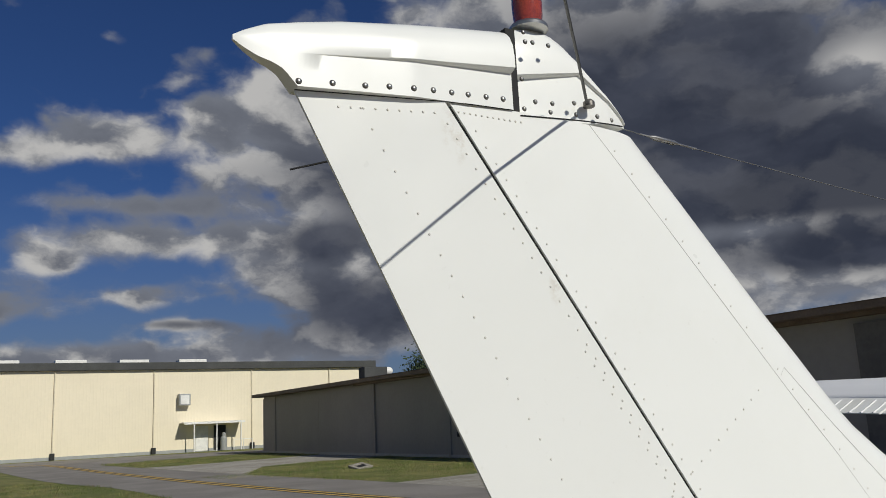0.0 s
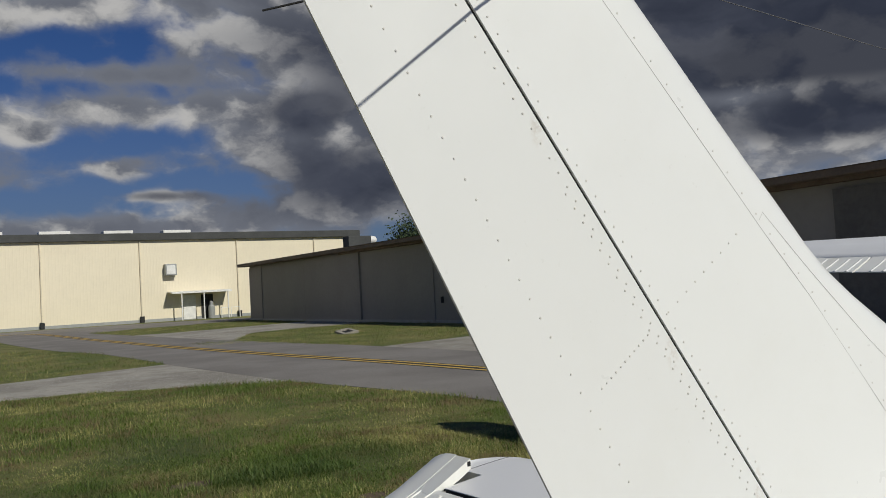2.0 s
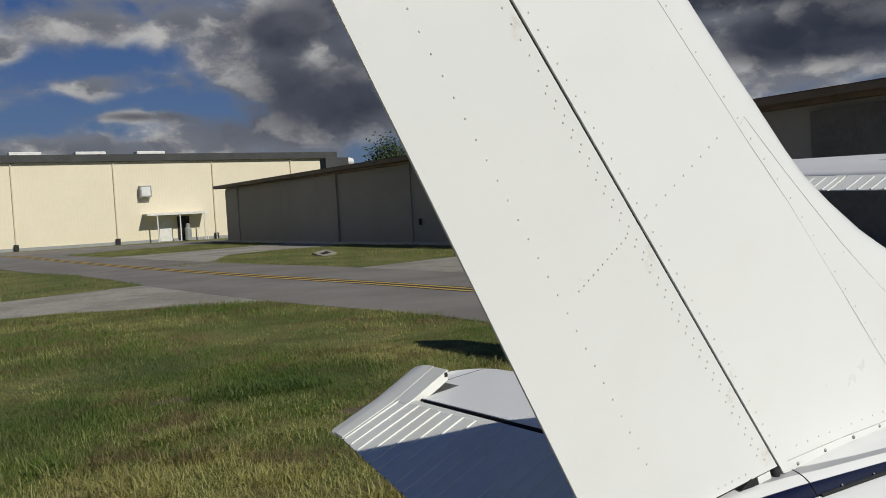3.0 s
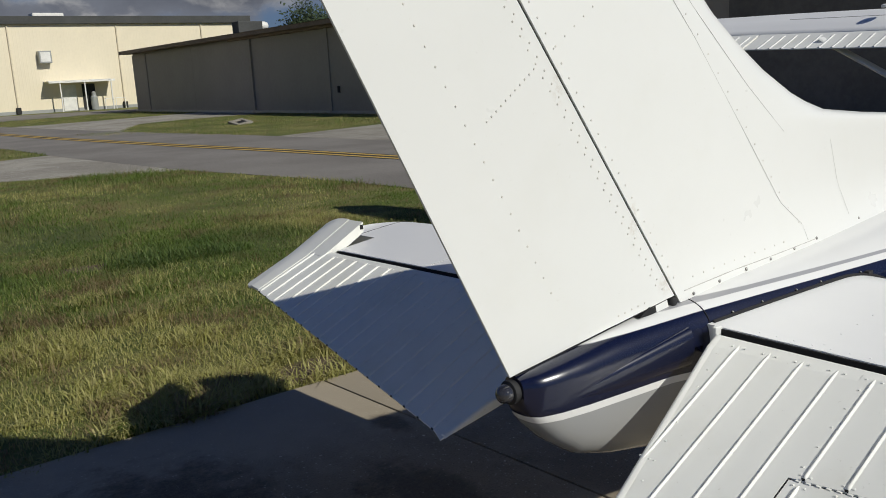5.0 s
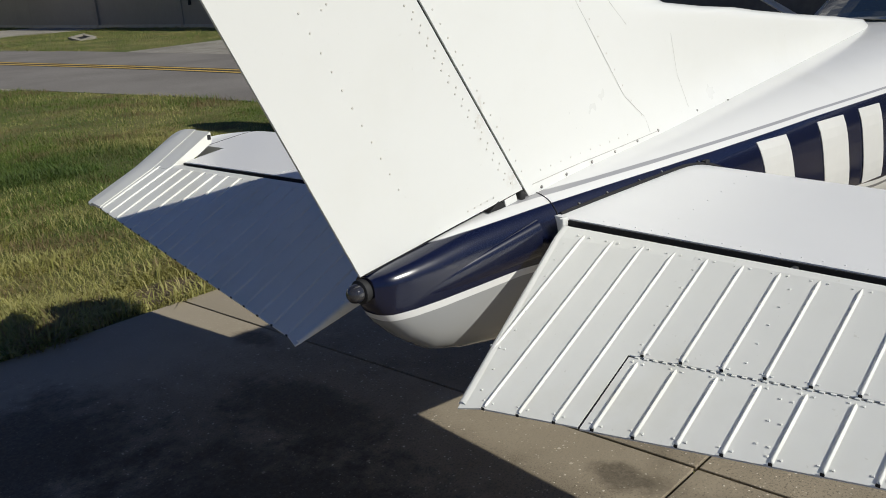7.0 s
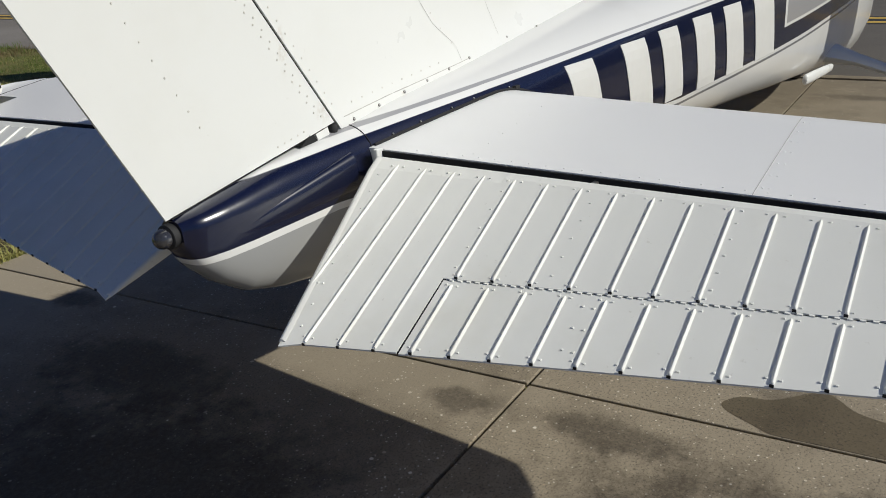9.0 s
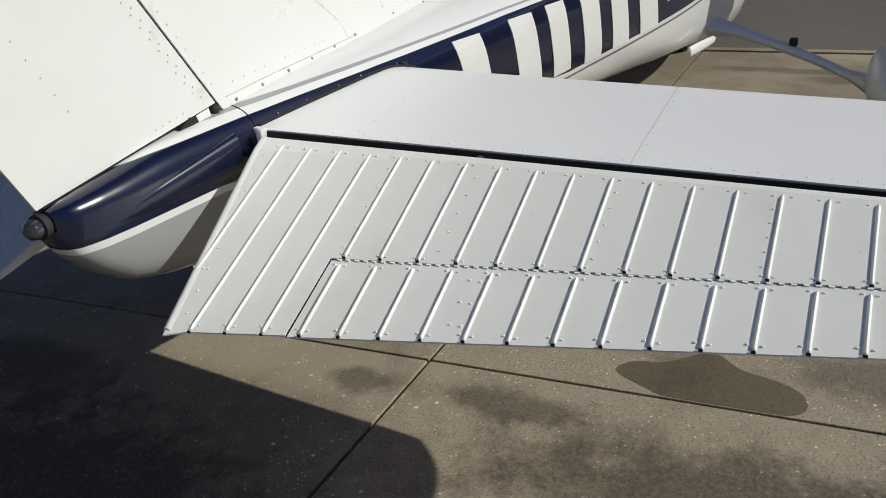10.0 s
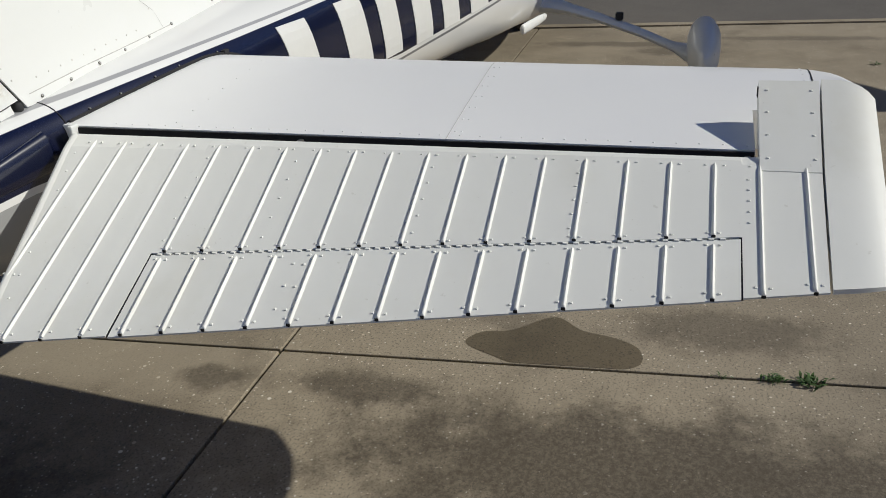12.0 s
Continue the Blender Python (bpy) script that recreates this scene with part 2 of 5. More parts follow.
def concrete(name="concrete", tint=(1.0, 1.0, 1.0), rough=0.85, spills_and_shade=(), dust=()):
    """Worn concrete: sandy and brown areas, sooty blotches, loose pale grit."""
    m, n, b = material(name, rough)
    p = place(n)
    big = n.noise(p, 0.42, 5, 0.6)
    mid = n.noise(p, 2.6, 7, 0.66)
    grit = n.noise(p, 120, 4, 0.7)
    sand = n.noise(p, 380, 2, 0.6)
    c = n.mix(n.step(big, 0.38, 0.60), rgb(0.225, 0.187, 0.133), rgb(0.335, 0.283, 0.205))
    c = n.mix(n.step(mid, 0.48, 0.72, 0, 0.55), c, rgb(0.125, 0.100, 0.066))
    pale = n.math("MULTIPLY", n.step(n.noise(p, 1.9, 5, 0.6), 0.54, 0.68), n.step(n.noise(p, 17, 5, 0.7), 0.40, 0.6))
    c = n.mix(n.math("MULTIPLY", pale, 0.55), c, rgb(0.40, 0.335, 0.24))
    blot = n.math("MULTIPLY", n.step(n.noise(p, 1.9, 5, 0.6), 0.50, 0.36), n.step(n.noise(p, 62, 5, 0.8), 0.40, 0.56))
    c = n.mix(n.math("MULTIPLY", blot, 0.14), c, rgb(0.060, 0.052, 0.042))
    c = n.mix(n.step(grit, 0.50, 0.66, 0, 0.75), c, rgb(0.080, 0.068, 0.050))
    c = n.mix(n.step(sand, 0.56, 0.70, 0, 0.60), c, rgb(0.44, 0.38, 0.29))
    for scale, hide, size in ((22.0, 0.84, 0.15), (55.0, 0.78, 0.22), (105.0, 0.76, 0.30)):
        v = n.put("ShaderNodeTexVoronoi", {"Vector": p, "Scale": scale}, feature="F1")
        pick = n.put("ShaderNodeSeparateColor", {0: v.outputs["Color"]})
        wide = n.math("MULTIPLY", pick.outputs[2], size)
        chip = n.math("MULTIPLY", n.math("LESS_THAN", v.outputs["Distance"], wide), n.step(pick.outputs[0], hide, hide + 0.02))
        c = n.mix(n.math("MULTIPLY", chip, 0.9), c, n.mix(pick.outputs[1], rgb(0.80, 0.76, 0.66), rgb(0.46, 0.36, 0.24)))
    for x0, y0, rx, ry, f in dust:
        q = n.vmath("MULTIPLY", n.vmath("SUBTRACT", p, (x0, y0, 0.0)).outputs[0], (1 / rx, 1 / ry, 0.0)).outputs[0]
        d = n.math("ADD", n.vmath("LENGTH", q).outputs["Value"], n.math("MULTIPLY", n.math("SUBTRACT", n.noise(p, 5.0, 6, 0.7), 0.5), 1.0))
        c = n.mix(n.step(d, 1.2, 0.5, 0.0, f), c, rgb(0.42, 0.36, 0.265))
    # brown stains, and soft darkening laid where the tail's shadow falls
    for x0, y0, rx, ry, f in spills_and_shade:
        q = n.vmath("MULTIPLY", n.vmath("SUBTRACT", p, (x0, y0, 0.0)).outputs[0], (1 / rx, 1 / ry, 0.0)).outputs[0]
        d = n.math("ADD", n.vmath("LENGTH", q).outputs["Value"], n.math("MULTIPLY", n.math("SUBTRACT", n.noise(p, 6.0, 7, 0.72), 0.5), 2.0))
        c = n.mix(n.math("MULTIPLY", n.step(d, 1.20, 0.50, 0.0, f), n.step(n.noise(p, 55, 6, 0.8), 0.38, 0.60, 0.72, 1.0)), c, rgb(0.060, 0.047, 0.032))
    rnd = n.put("ShaderNodeObjectInfo").outputs["Random"]
    k = n.step(rnd, 0, 1, 0.94, 1.06)
    c = n.mix(1.0, c, n.put("ShaderNodeCombineColor", {i: n.math("MULTIPLY", k, t) for i, t in enumerate(tint)}).outputs[0], "MULTIPLY")
    link(n, b, "Base Color", c)
    bump(n, b, n.math("ADD", n.math("MULTIPLY", grit, 0.5), n.math("MULTIPLY", mid, 0.6)), 0.35, 0.004)
    return m


def asphalt():
    m, n, b = material("asphalt", 0.9)
    p = place(n)
    c = n.mix(n.step(n.noise(p, 0.4, 5), 0.35, 0.65), rgb(0.205, 0.187, 0.165), rgb(0.270, 0.248, 0.220))
    c = n.mix(n.step(n.noise(p, 60, 3, 0.7), 0.45, 0.75, 0, 0.6), c, rgb(0.10, 0.098, 0.095))
    c = n.mix(n.step(n.noise(p, 38, 2), 0.70, 0.76, 0, 0.6), c, rgb(0.3, 0.29, 0.26))
    run = n.put("ShaderNodeSeparateXYZ", {0: p}).outputs[1]
    old = n.step(n.math("ADD", run, n.math("MULTIPLY", n.noise(p, 0.8, 5, 0.65), 3.0)), 6.5, 4.0)
    c = n.mix(n.math("MULTIPLY", old, 0.75), c, n.mix(n.noise(p, 2.2, 6, 0.7), rgb(0.050, 0.046, 0.041), rgb(0.125, 0.112, 0.096)))
    link(n, b, "Base Color", c)
    bump(n, b, n.noise(p, 90, 3), 0.6, 0.004)
    return m


def lush_zone(n, p):
    """Where the turf is deep green: a damp hollow and a band beside it."""
    wob = n.math("MULTIPLY", n.math("SUBTRACT", n.noise(p, 1.1, 5, 0.65), 0.5), 1.5)
    near = None
    for x0, y0, rx, ry in ((1.0, 6.9, 0.9, 0.7), (2.0, 6.9, 0.9, 1.0), (0.6, 9.0, 0.8, 1.3), (-1.2, 7.0, 1.2, 1.4)):
        q = n.vmath("MULTIPLY", n.vmath("SUBTRACT", p, (x0, y0, 0.0)).outputs[0], (1 / rx, 1 / ry, 0.0)).outputs[0]
        d = n.vmath("LENGTH", q).outputs["Value"]
        near = d if near is None else n.math("MINIMUM", near, d)
    return n.step(n.math("ADD", near, wob), 1.25, 0.55)


BARE = ((0.56, 2.90, 0.32, 0.17), (0.45, 6.95, 0.25, 0.16), (1.55, 5.35, 0.16, 0.10))


def bare_zone(n, p):
    """Where the soil lies open: at the concrete's edge and in worn spots."""
    wob = n.math("MULTIPLY", n.math("SUBTRACT", n.noise(p, 6.0, 5, 0.7), 0.5), 0.9)
    near = None
    for x0, y0, rx, ry in BARE:
        q = n.vmath("MULTIPLY", n.vmath("SUBTRACT", p, (x0, y0, 0.0)).outputs[0], (1 / rx, 1 / ry, 0.0)).outputs[0]
        d = n.vmath("LENGTH", q).outputs["Value"]
        near = d if near is None else n.math("MINIMUM", near, d)
    return n.step(n.math("ADD", near, wob), 1.25, 0.85)


def soil():
    m, n, b = material("turf", 0.95)
    p = place(n)
    c = n.mix(n.step(n.noise(p, 0.5, 6, 0.6), 0.40, 0.60), rgb(0.115, 0.145, 0.028), rgb(0.225, 0.210, 0.065))
    c = n.mix(n.step(n.noise(p, 3.5, 6, 0.7), 0.54, 0.72), c, rgb(0.18, 0.135, 0.065))
    c = n.mix(n.step(n.noise(p, 40, 4, 0.7), 0.45, 0.65, 0, 0.5), c, rgb(0.050, 0.060, 0.014))
    c = n.mix(n.math("MULTIPLY", lush_zone(n, n.vmath("MULTIPLY", p, (1.0, 1.0, 0.0)).outputs[0]), 0.5), c, rgb(0.045, 0.075, 0.016))
    c = n.mix(bare_zone(n, p), c, n.mix(n.noise(p, 55, 4, 0.7), rgb(0.070, 0.048, 0.028), rgb(0.235, 0.175, 0.110)))
    link(n, b, "Base Color", c)
    bump(n, b, n.noise(p, 30, 5, 0.7), 0.8, 0.03)
    return m


def blades(name="grass_blade", deep=0.0):
    m, n, b = material(name, 0.6)
    p = place(n)
    r = n.put("ShaderNodeNewGeometry").outputs["Random Per Island"]
    flat_p = n.vmath("MULTIPLY", p, (1.0, 1.0, 0.0)).outputs[0]
    run = n.put("ShaderNodeSeparateXYZ", {0: p}).outputs[1]
    dry = n.step(run, 7.0, 3.6, -0.05, 0.10)
    patch = n.math("ADD", n.math("ADD", n.noise(flat_p, 0.42, 4, 0.6), dry), n.math("MULTIPLY", n.math("SUBTRACT", r, 0.5), 0.16))
    lush = n.mix(r, rgb(0.108, 0.172, 0.026), rgb(0.195, 0.265, 0.050))
    pale = n.mix(r, rgb(0.345, 0.345, 0.090), rgb(0.560, 0.510, 0.210))
    brown = n.mix(r, rgb(0.150, 0.105, 0.046), rgb(0.310, 0.235, 0.115))
    damp = n.mix(r, rgb(0.055, 0.105, 0.020), rgb(0.135, 0.210, 0.042))
    c = n.mix(n.step(patch, 0.42, 0.56), lush, pale)
    c = n.mix(n.step(n.math("ADD", n.noise(flat_p, 1.3, 5, 0.65), n.math("MULTIPLY", r, 0.16)), 0.58, 0.70), c, brown)
    c = n.mix(n.math("MULTIPLY", lush_zone(n, flat_p), 0.6), c, damp)
    c = n.mix(deep, c, damp)
    link(n, b, "Base Color", c)
    through_leaf = n.put("ShaderNodeBsdfTranslucent", {"Color": c})
    both = n.put("ShaderNodeMixShader", {0: 0.35, 1: b.outputs[0], 2: through_leaf.outputs[0]})
    n.t.links.new(both.outputs[0], n.t.nodes["Material Output"].inputs["Surface"])
    return m


M_DEEP = blades("deep_grass_blade", 0.8)
# rows (-0.45, 0.55) to (0.12, 1.15) deepen the tail's shadow in the colour
M_CONC, M_ASPH, M_TURF, M_BLADE = concrete(spills_and_shade=((0.25, -1.49, 0.34, 1.10, 0.88), (0.52, -0.53, 0.10, 0.24, 0.75), (0.487, -0.035, 0.08, 0.15, 0.75), (1.04, -1.62, 0.15, 0.38, 0.6), (1.02, -0.91, 0.12, 0.14, 0.4), (0.42, 1.92, 0.08, 0.14, 0.7), (-0.45, 0.55, 0.55, 0.9, 0.85), (-0.75, 1.75, 0.5, 0.55, 0.8), (-1.2, 0.4, 0.6, 0.9, 0.8), (0.12, 1.15, 0.2, 0.5, 0.7), (5.35, -1.0, 0.10, 0.7, 0.6), (5.1, -1.35, 0.13, 0.35, 0.6), (5.55, -2.3, 0.08, 0.9, 0.5)), dust=((0.8, 2.6, 3.0, 0.9, 0.7), (0.55, 0.35, 0.22, 0.7, 0.45))), asphalt(), soil(), blades()
M_BORDER = plain("black_line", (0.035, 0.034, 0.033), 0.8, scale=6, var=0.35)
M_PALE = concrete("pale_concrete", (1.22, 1.34, 1.55))
M_YELLOW = plain("yellow_line", (0.62, 0.41, 0.09), 0.8, scale=6, var=0.22)
M_CREAM = plain("cream_cladding", (0.80, 0.715, 0.535), 0.6, scale=0.6, var=0.03)
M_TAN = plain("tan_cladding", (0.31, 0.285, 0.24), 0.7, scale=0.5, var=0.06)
M_FASCIA = plain("brown_fascia", (0.17, 0.125, 0.085), 0.7, scale=1.5, var=0.2)
M_ROOF = plain("dark_roof", (0.05, 0.052, 0.05), 0.7, scale=1.0, var=0.25)
M_SHEET = plain("white_sheet", (0.75, 0.74, 0.70), 0.6, scale=2)
M_PIPE = plain("tan_pipe", (0.64, 0.57, 0.43), 0.6, scale=3)
M_GREYBOX = plain("grey_metal", (0.33, 0.34, 0.33), 0.5, 0.2, scale=3)
M_BAY = plain("bay_shade", (0.15, 0.14, 0.12), 0.8, scale=0.8, var=0.2)
M_DARKIN = plain("dark_interior", (0.03, 0.03, 0.03), 0.9)
M_WET = concrete("wet_concrete", (0.43, 0.41, 0.35), 0.45)
M_LEAF = plain("tree_leaf", (0.035, 0.055, 0.02), 0.7, scale=3, var=0.5)
M_BARK = plain("bark", (0.12, 0.09, 0.06), 0.9, scale=10, var=0.3)
M_WEED = plain("weed_leaf", (0.05, 0.10, 0.02), 0.6, scale=30, var=0.4)
M_CHAR = plain("white_marking", (0.78, 0.78, 0.75), 0.3, coat=0.3, scale=3, var=0.03)
M_WINDOW = material("tinted_window", 0.05, 0.0, 0.5)[0]
M_WINDOW.node_tree.nodes["Principled BSDF"].inputs["Base Color"].default_value = (0.03, 0.045, 0.04, 1)
M_WINDOW.node_tree.nodes["Principled BSDF"].inputs["Transmission Weight"].default_value = 0.5

# ---- mesh helpers ----


def mesh_of(bm, name, mat, smooth=False):
    bmesh.ops.recalc_face_normals(bm, faces=bm.faces)
    me = bpy.data.meshes.new(name)
    bm.to_mesh(me)
    bm.free()
    me.materials.append(mat)
    if smooth:
        me.shade_smooth()
    return me


def part(name, bm, mat, parent=None, label="", smooth=False, sharp=40):
    me = mesh_of(bm, name, mat, smooth)
    if smooth and sharp:
        me.set_sharp_from_angle(angle=radians(sharp))
    ob = new(name, me)
    if parent:
        ob.parent = parent
    if label:
        ob["label"] = label
    return ob


def thing(name, label, category, group="", kind="", at=(0, 0, 0)):
    ob = new(name)
    ob.empty_display_size = 0.1
    ob.location = at
    return tagged(ob, label, category, group, kind)


def box(bm, lo, hi, bevel=0.0):
    lo, hi = Vector(lo), Vector(hi)
    g = bmesh.ops.create_cube(bm, size=1.0, matrix=Matrix.LocRotScale((lo + hi) / 2, None, hi - lo))
    if bevel:
        es = list({e for v in g["verts"] for e in v.link_edges})
        bmesh.ops.bevel(bm, geom=es, offset=bevel, segments=2, affect="EDGES", profile=0.5)
    return bm


def boxed(lo, hi, bevel=0.0):
    return box(bmesh.new(), lo, hi, bevel)


def tube(bm, pts, radius, n=8, caps=True):
    """A round bar along points; radius: one number or one per point."""
    pts = [Vector(p) for p in pts]
    rad = radius if isinstance(radius, (list, tuple)) else [radius] * len(pts)
    rings = []
    for i, p in enumerate(pts):
        d = (pts[min(i + 1, len(pts) - 1)] - pts[max(i - 1, 0)]).normalized()
        a = d.orthogonal().normalized() if i == 0 else (a - d * a.dot(d)).normalized()
        b = d.cross(a)
        rings.append([bm.verts.new(p + rad[i] * (math.cos(2 * math.pi * k / n) * a + math.sin(2 * math.pi * k / n) * b)) for k in range(n)])
    for r, q in zip(rings, rings[1:]):
        for k in range(n):
            bm.faces.new((r[k], r[(k + 1) % n], q[(k + 1) % n], q[k]))
    if caps:
        bm.faces.new(rings[0])
        bm.faces.new(rings[-1])
    return bm


def loft(rings, close=True):
    bm = bmesh.new()
    rs = [[bm.verts.new(p) for p in r] for r in rings]
    n = len(rs[0])
    for r, q in zip(rs, rs[1:]):
        for k in range(n):
            bm.faces.new((r[k], r[(k + 1) % n], q[(k + 1) % n], q[k]))
    if close:
        bm.faces.new(rs[0])
        bm.faces.new(rs[-1])
    return bm


def shell(nu, nv, mid, half, axis):
    """A closed skin: mid(u, v) plus and minus half(u, v) along axis."""
    bm = bmesh.new()
    ax = Vector(axis)
    g = []
    for s in (1, -1):
        g.append([[bm.verts.new(Vector(mid(i / nu, j / nv)) + s * half(i / nu, j / nv) * ax) for j in range(nv + 1)] for i in range(nu + 1)])
    for k in (0, 1):
        for i in range(nu):
            for j in range(nv):
                bm.faces.new((g[k][i][j], g[k][i + 1][j], g[k][i + 1][j + 1], g[k][i][j + 1]))
    a, b = g
    for i in range(nu):
        for j in (0, nv):
            bm.faces.new((a[i][j], a[i + 1][j], b[i + 1][j], b[i][j]))
    for j in range(nv):
        for i in (0, nu):
            bm.faces.new((a[i][j], a[i][j + 1], b[i][j + 1], b[i][j]))
    bmesh.ops.remove_doubles(bm, verts=bm.verts, dist=1e-6)
    return bm


def rivets(rows, r, up):
    """Low domes at places with a normal, joined."""
    bm = bmesh.new()
    for p, nrm in rows:
        nrm = Vector(nrm).normalized()
        a = nrm.orthogonal().normalized()
        b = nrm.cross(a)
        p = Vector(p)
        lo = [bm.verts.new(p - nrm * 0.0006 + r * (math.cos(t * math.pi / 3) * a + math.sin(t * math.pi / 3) * b)) for t in range(6)]
        hi = [bm.verts.new(p + nrm * up + 0.6 * r * (math.cos(t * math.pi / 3) * a + math.sin(t * math.pi / 3) * b)) for t in range(6)]
        for k in range(6):
            bm.faces.new((lo[k], lo[(k + 1) % 6], hi[(k + 1) % 6], hi[k]))
        bm.faces.new(hi)
    return bm


def screw_mesh():
    bm = bmesh.new()
    for rr, z0, z1, n in ((0.0062, -0.001, 0.0012, 10), (0.0045, 0.0012, 0.0024, 10)):
        bmesh.ops.create_cone(bm, cap_ends=True, segments=n, radius1=rr, radius2=rr * 0.8, depth=z1 - z0, matrix=Matrix.Translation((0, 0, (z0 + z1) / 2)))
    for f in bm.faces:
        f.material_index = 1 if f.calc_center_median().z > 0.0013 else 0
    me = mesh_of(bm, "screw", M_SCREW, True)
    me.materials.append(M_STEEL)
    return me


SCREW = screw_mesh()


def screw(p, nrm, parent, scale=1.0):
    ob = new("screw", SCREW)
    ob.matrix_basis = Matrix.Translation(p) @ Vector(nrm).to_track_quat("Z", "Y").to_matrix().to_4x4() @ Matrix.Scale(scale, 4)
    ob.parent = parent
    return ob


def lerp(a, b, t):
    return a + (b - a) * t


def curve(pts, x):
    """Piecewise linear through pts, sorted by their first number."""
    if x <= pts[0][0]:
        return pts[0][1]
    for (a, p), (b, q) in zip(pts, pts[1:]):
        if x <= b:
            return lerp(p, q, (x - a) / (b - a))
    return pts[-1][1]

# ---- aircraft: fin and rudder ----
plane = thing("airplane", "white high-wing light airplane with navy and grey stripes, parked on concrete", "airplane", at=(3.0, 0, 0))
INTO = Matrix.Translation((-3.0, 0, 0))
# it stands a little nose-down and leaning to its far side, turned about the tail
TAIL = Matrix.Translation((0, 0, 0.98))
plane.matrix_basis = TAIL @ Matrix.Rotation(0.0075, 4, "Y") @ Matrix.Rotation(-0.0117, 4, "X") @ TAIL.inverted() @ Matrix.Translation((3.0, 0, 0))


def craft(name, bm, mat, parent=None, label="", smooth=False, sharp=40):
    """A part of the airplane, built in world places."""
    ob = part(name, bm, mat, parent or plane, label, smooth, sharp)
    ob.matrix_parent_inverse = (parent or plane).matrix_world.inverted() if parent else INTO
    return ob


def hinge_x(z):
    return -0.0275 - 0.697 * (z - 1.052)


def te_x(z):
    return -0.521 - 0.5086 * (z - 0.98)


def rud_bot(x):
    """Lower edge of the rudder."""
    return 0.976 + 0.192 * (x + 0.517)


LE = [(1.045, 2.545), (1.280, 2.463), (1.305, 2.404), (1.336, 2.084), (1.371, 1.657), (1.404, 1.307), (1.421, 1.157), (1.437, 0.927), (1.459, 0.698), (1.484, 0.605), (1.512, 0.526), (1.577, 0.390), (1.650, 0.268), (1.715, 0.174), (1.775, 0.106), (1.886, -0.001), (1.967, -0.083), (2.059, -0.171), (2.209, -0.312), (2.375, -0.470)]


def fin_half(x, z):
    """Half thickness of the fin at x, z."""
    d = max(0.0, curve(LE, z) - x)
    base = 0.060 - 0.018 * (z - 1.1) / 1.3
    h = base * (1 - math.exp(-((d / 0.055) ** 0.75)))
    flare = 0.14 * max(0.0, (1.30 - z) / 0.24) ** 2 * min(1.0, max(0.0, (x - 0.2) / 1.2))
    h += flare
    back = (x - hinge_x(z)) / 0.3
    return max(0.0015, h * (1 - 0.12 * max(0.0, 1 - back)))


def rud_half(x, z):
    f = (x - te_x(z)) / (hinge_x(z) - te_x(z))
    return 0.003 + (0.053 - 0.016 * (z - 1.1) / 1.3) * max(0.0, min(1.0, f)) ** 0.95


FIN_Z = [1.045, 1.12, 1.19, 1.24, 1.265, 1.280, 1.292, 1.305, 1.32, 1.336, 1.354, 1.371, 1.388, 1.404, 1.413, 1.421, 1.429, 1.437, 1.448, 1.459, 1.471, 1.484, 1.498, 1.512, 1.545, 1.577, 1.613, 1.650, 1.682, 1.715, 1.745, 1.775, 1.83, 1.886, 1.967, 2.059, 2.13, 2.209, 2.29, 2.343]


def fin_mid(u, v):
    z = FIN_Z[round(v * (len(FIN_Z) - 1))]
    a, b = hinge_x(z) + 0.0055, curve(LE, z)
    return (lerp(a, b, 1 - (1 - u) ** 2), 0, z)


fin = craft("fin", shell(64, len(FIN_Z) - 1, fin_mid, lambda u, v: fin_half(fin_mid(u, v)[0], fin_mid(u, v)[2]), (0, 1, 0)), M_WHITE, None, "white painted vertical fin with a swept leading edge", True, 60)


def rud_mid(u, v):
    xb = lerp(-0.522, hinge_x(1.066) - 0.0055, u)
    zb = rud_bot(xb)
    xt = lerp(te_x(2.328), hinge_x(2.340) - 0.0055, u)
    return (lerp(xb, xt, v), 0, lerp(zb, 2.328 + 0.010 * u, v))


rudder = craft("rudder", shell(28, 24, rud_mid, lambda u, v: rud_half(rud_mid(u, v)[0], rud_mid(u, v)[2]), (0, 1, 0)), M_WHITE, None, "white swept rudder with rivet rows", True, 60)
# black filler, nearly flush, in place of the shade inside the gap
craft("hinge_gap", shell(2, 12, lambda u, v: (hinge_x(lerp(1.052, 2.332, v)) + lerp(-0.012, 0.012, u), 0, lerp(1.052, 2.332, v)), lambda u, v: lerp(0.0487, 0.0328, v), (0, 1, 0)), M_GAP, fin, "dark hinge gap")


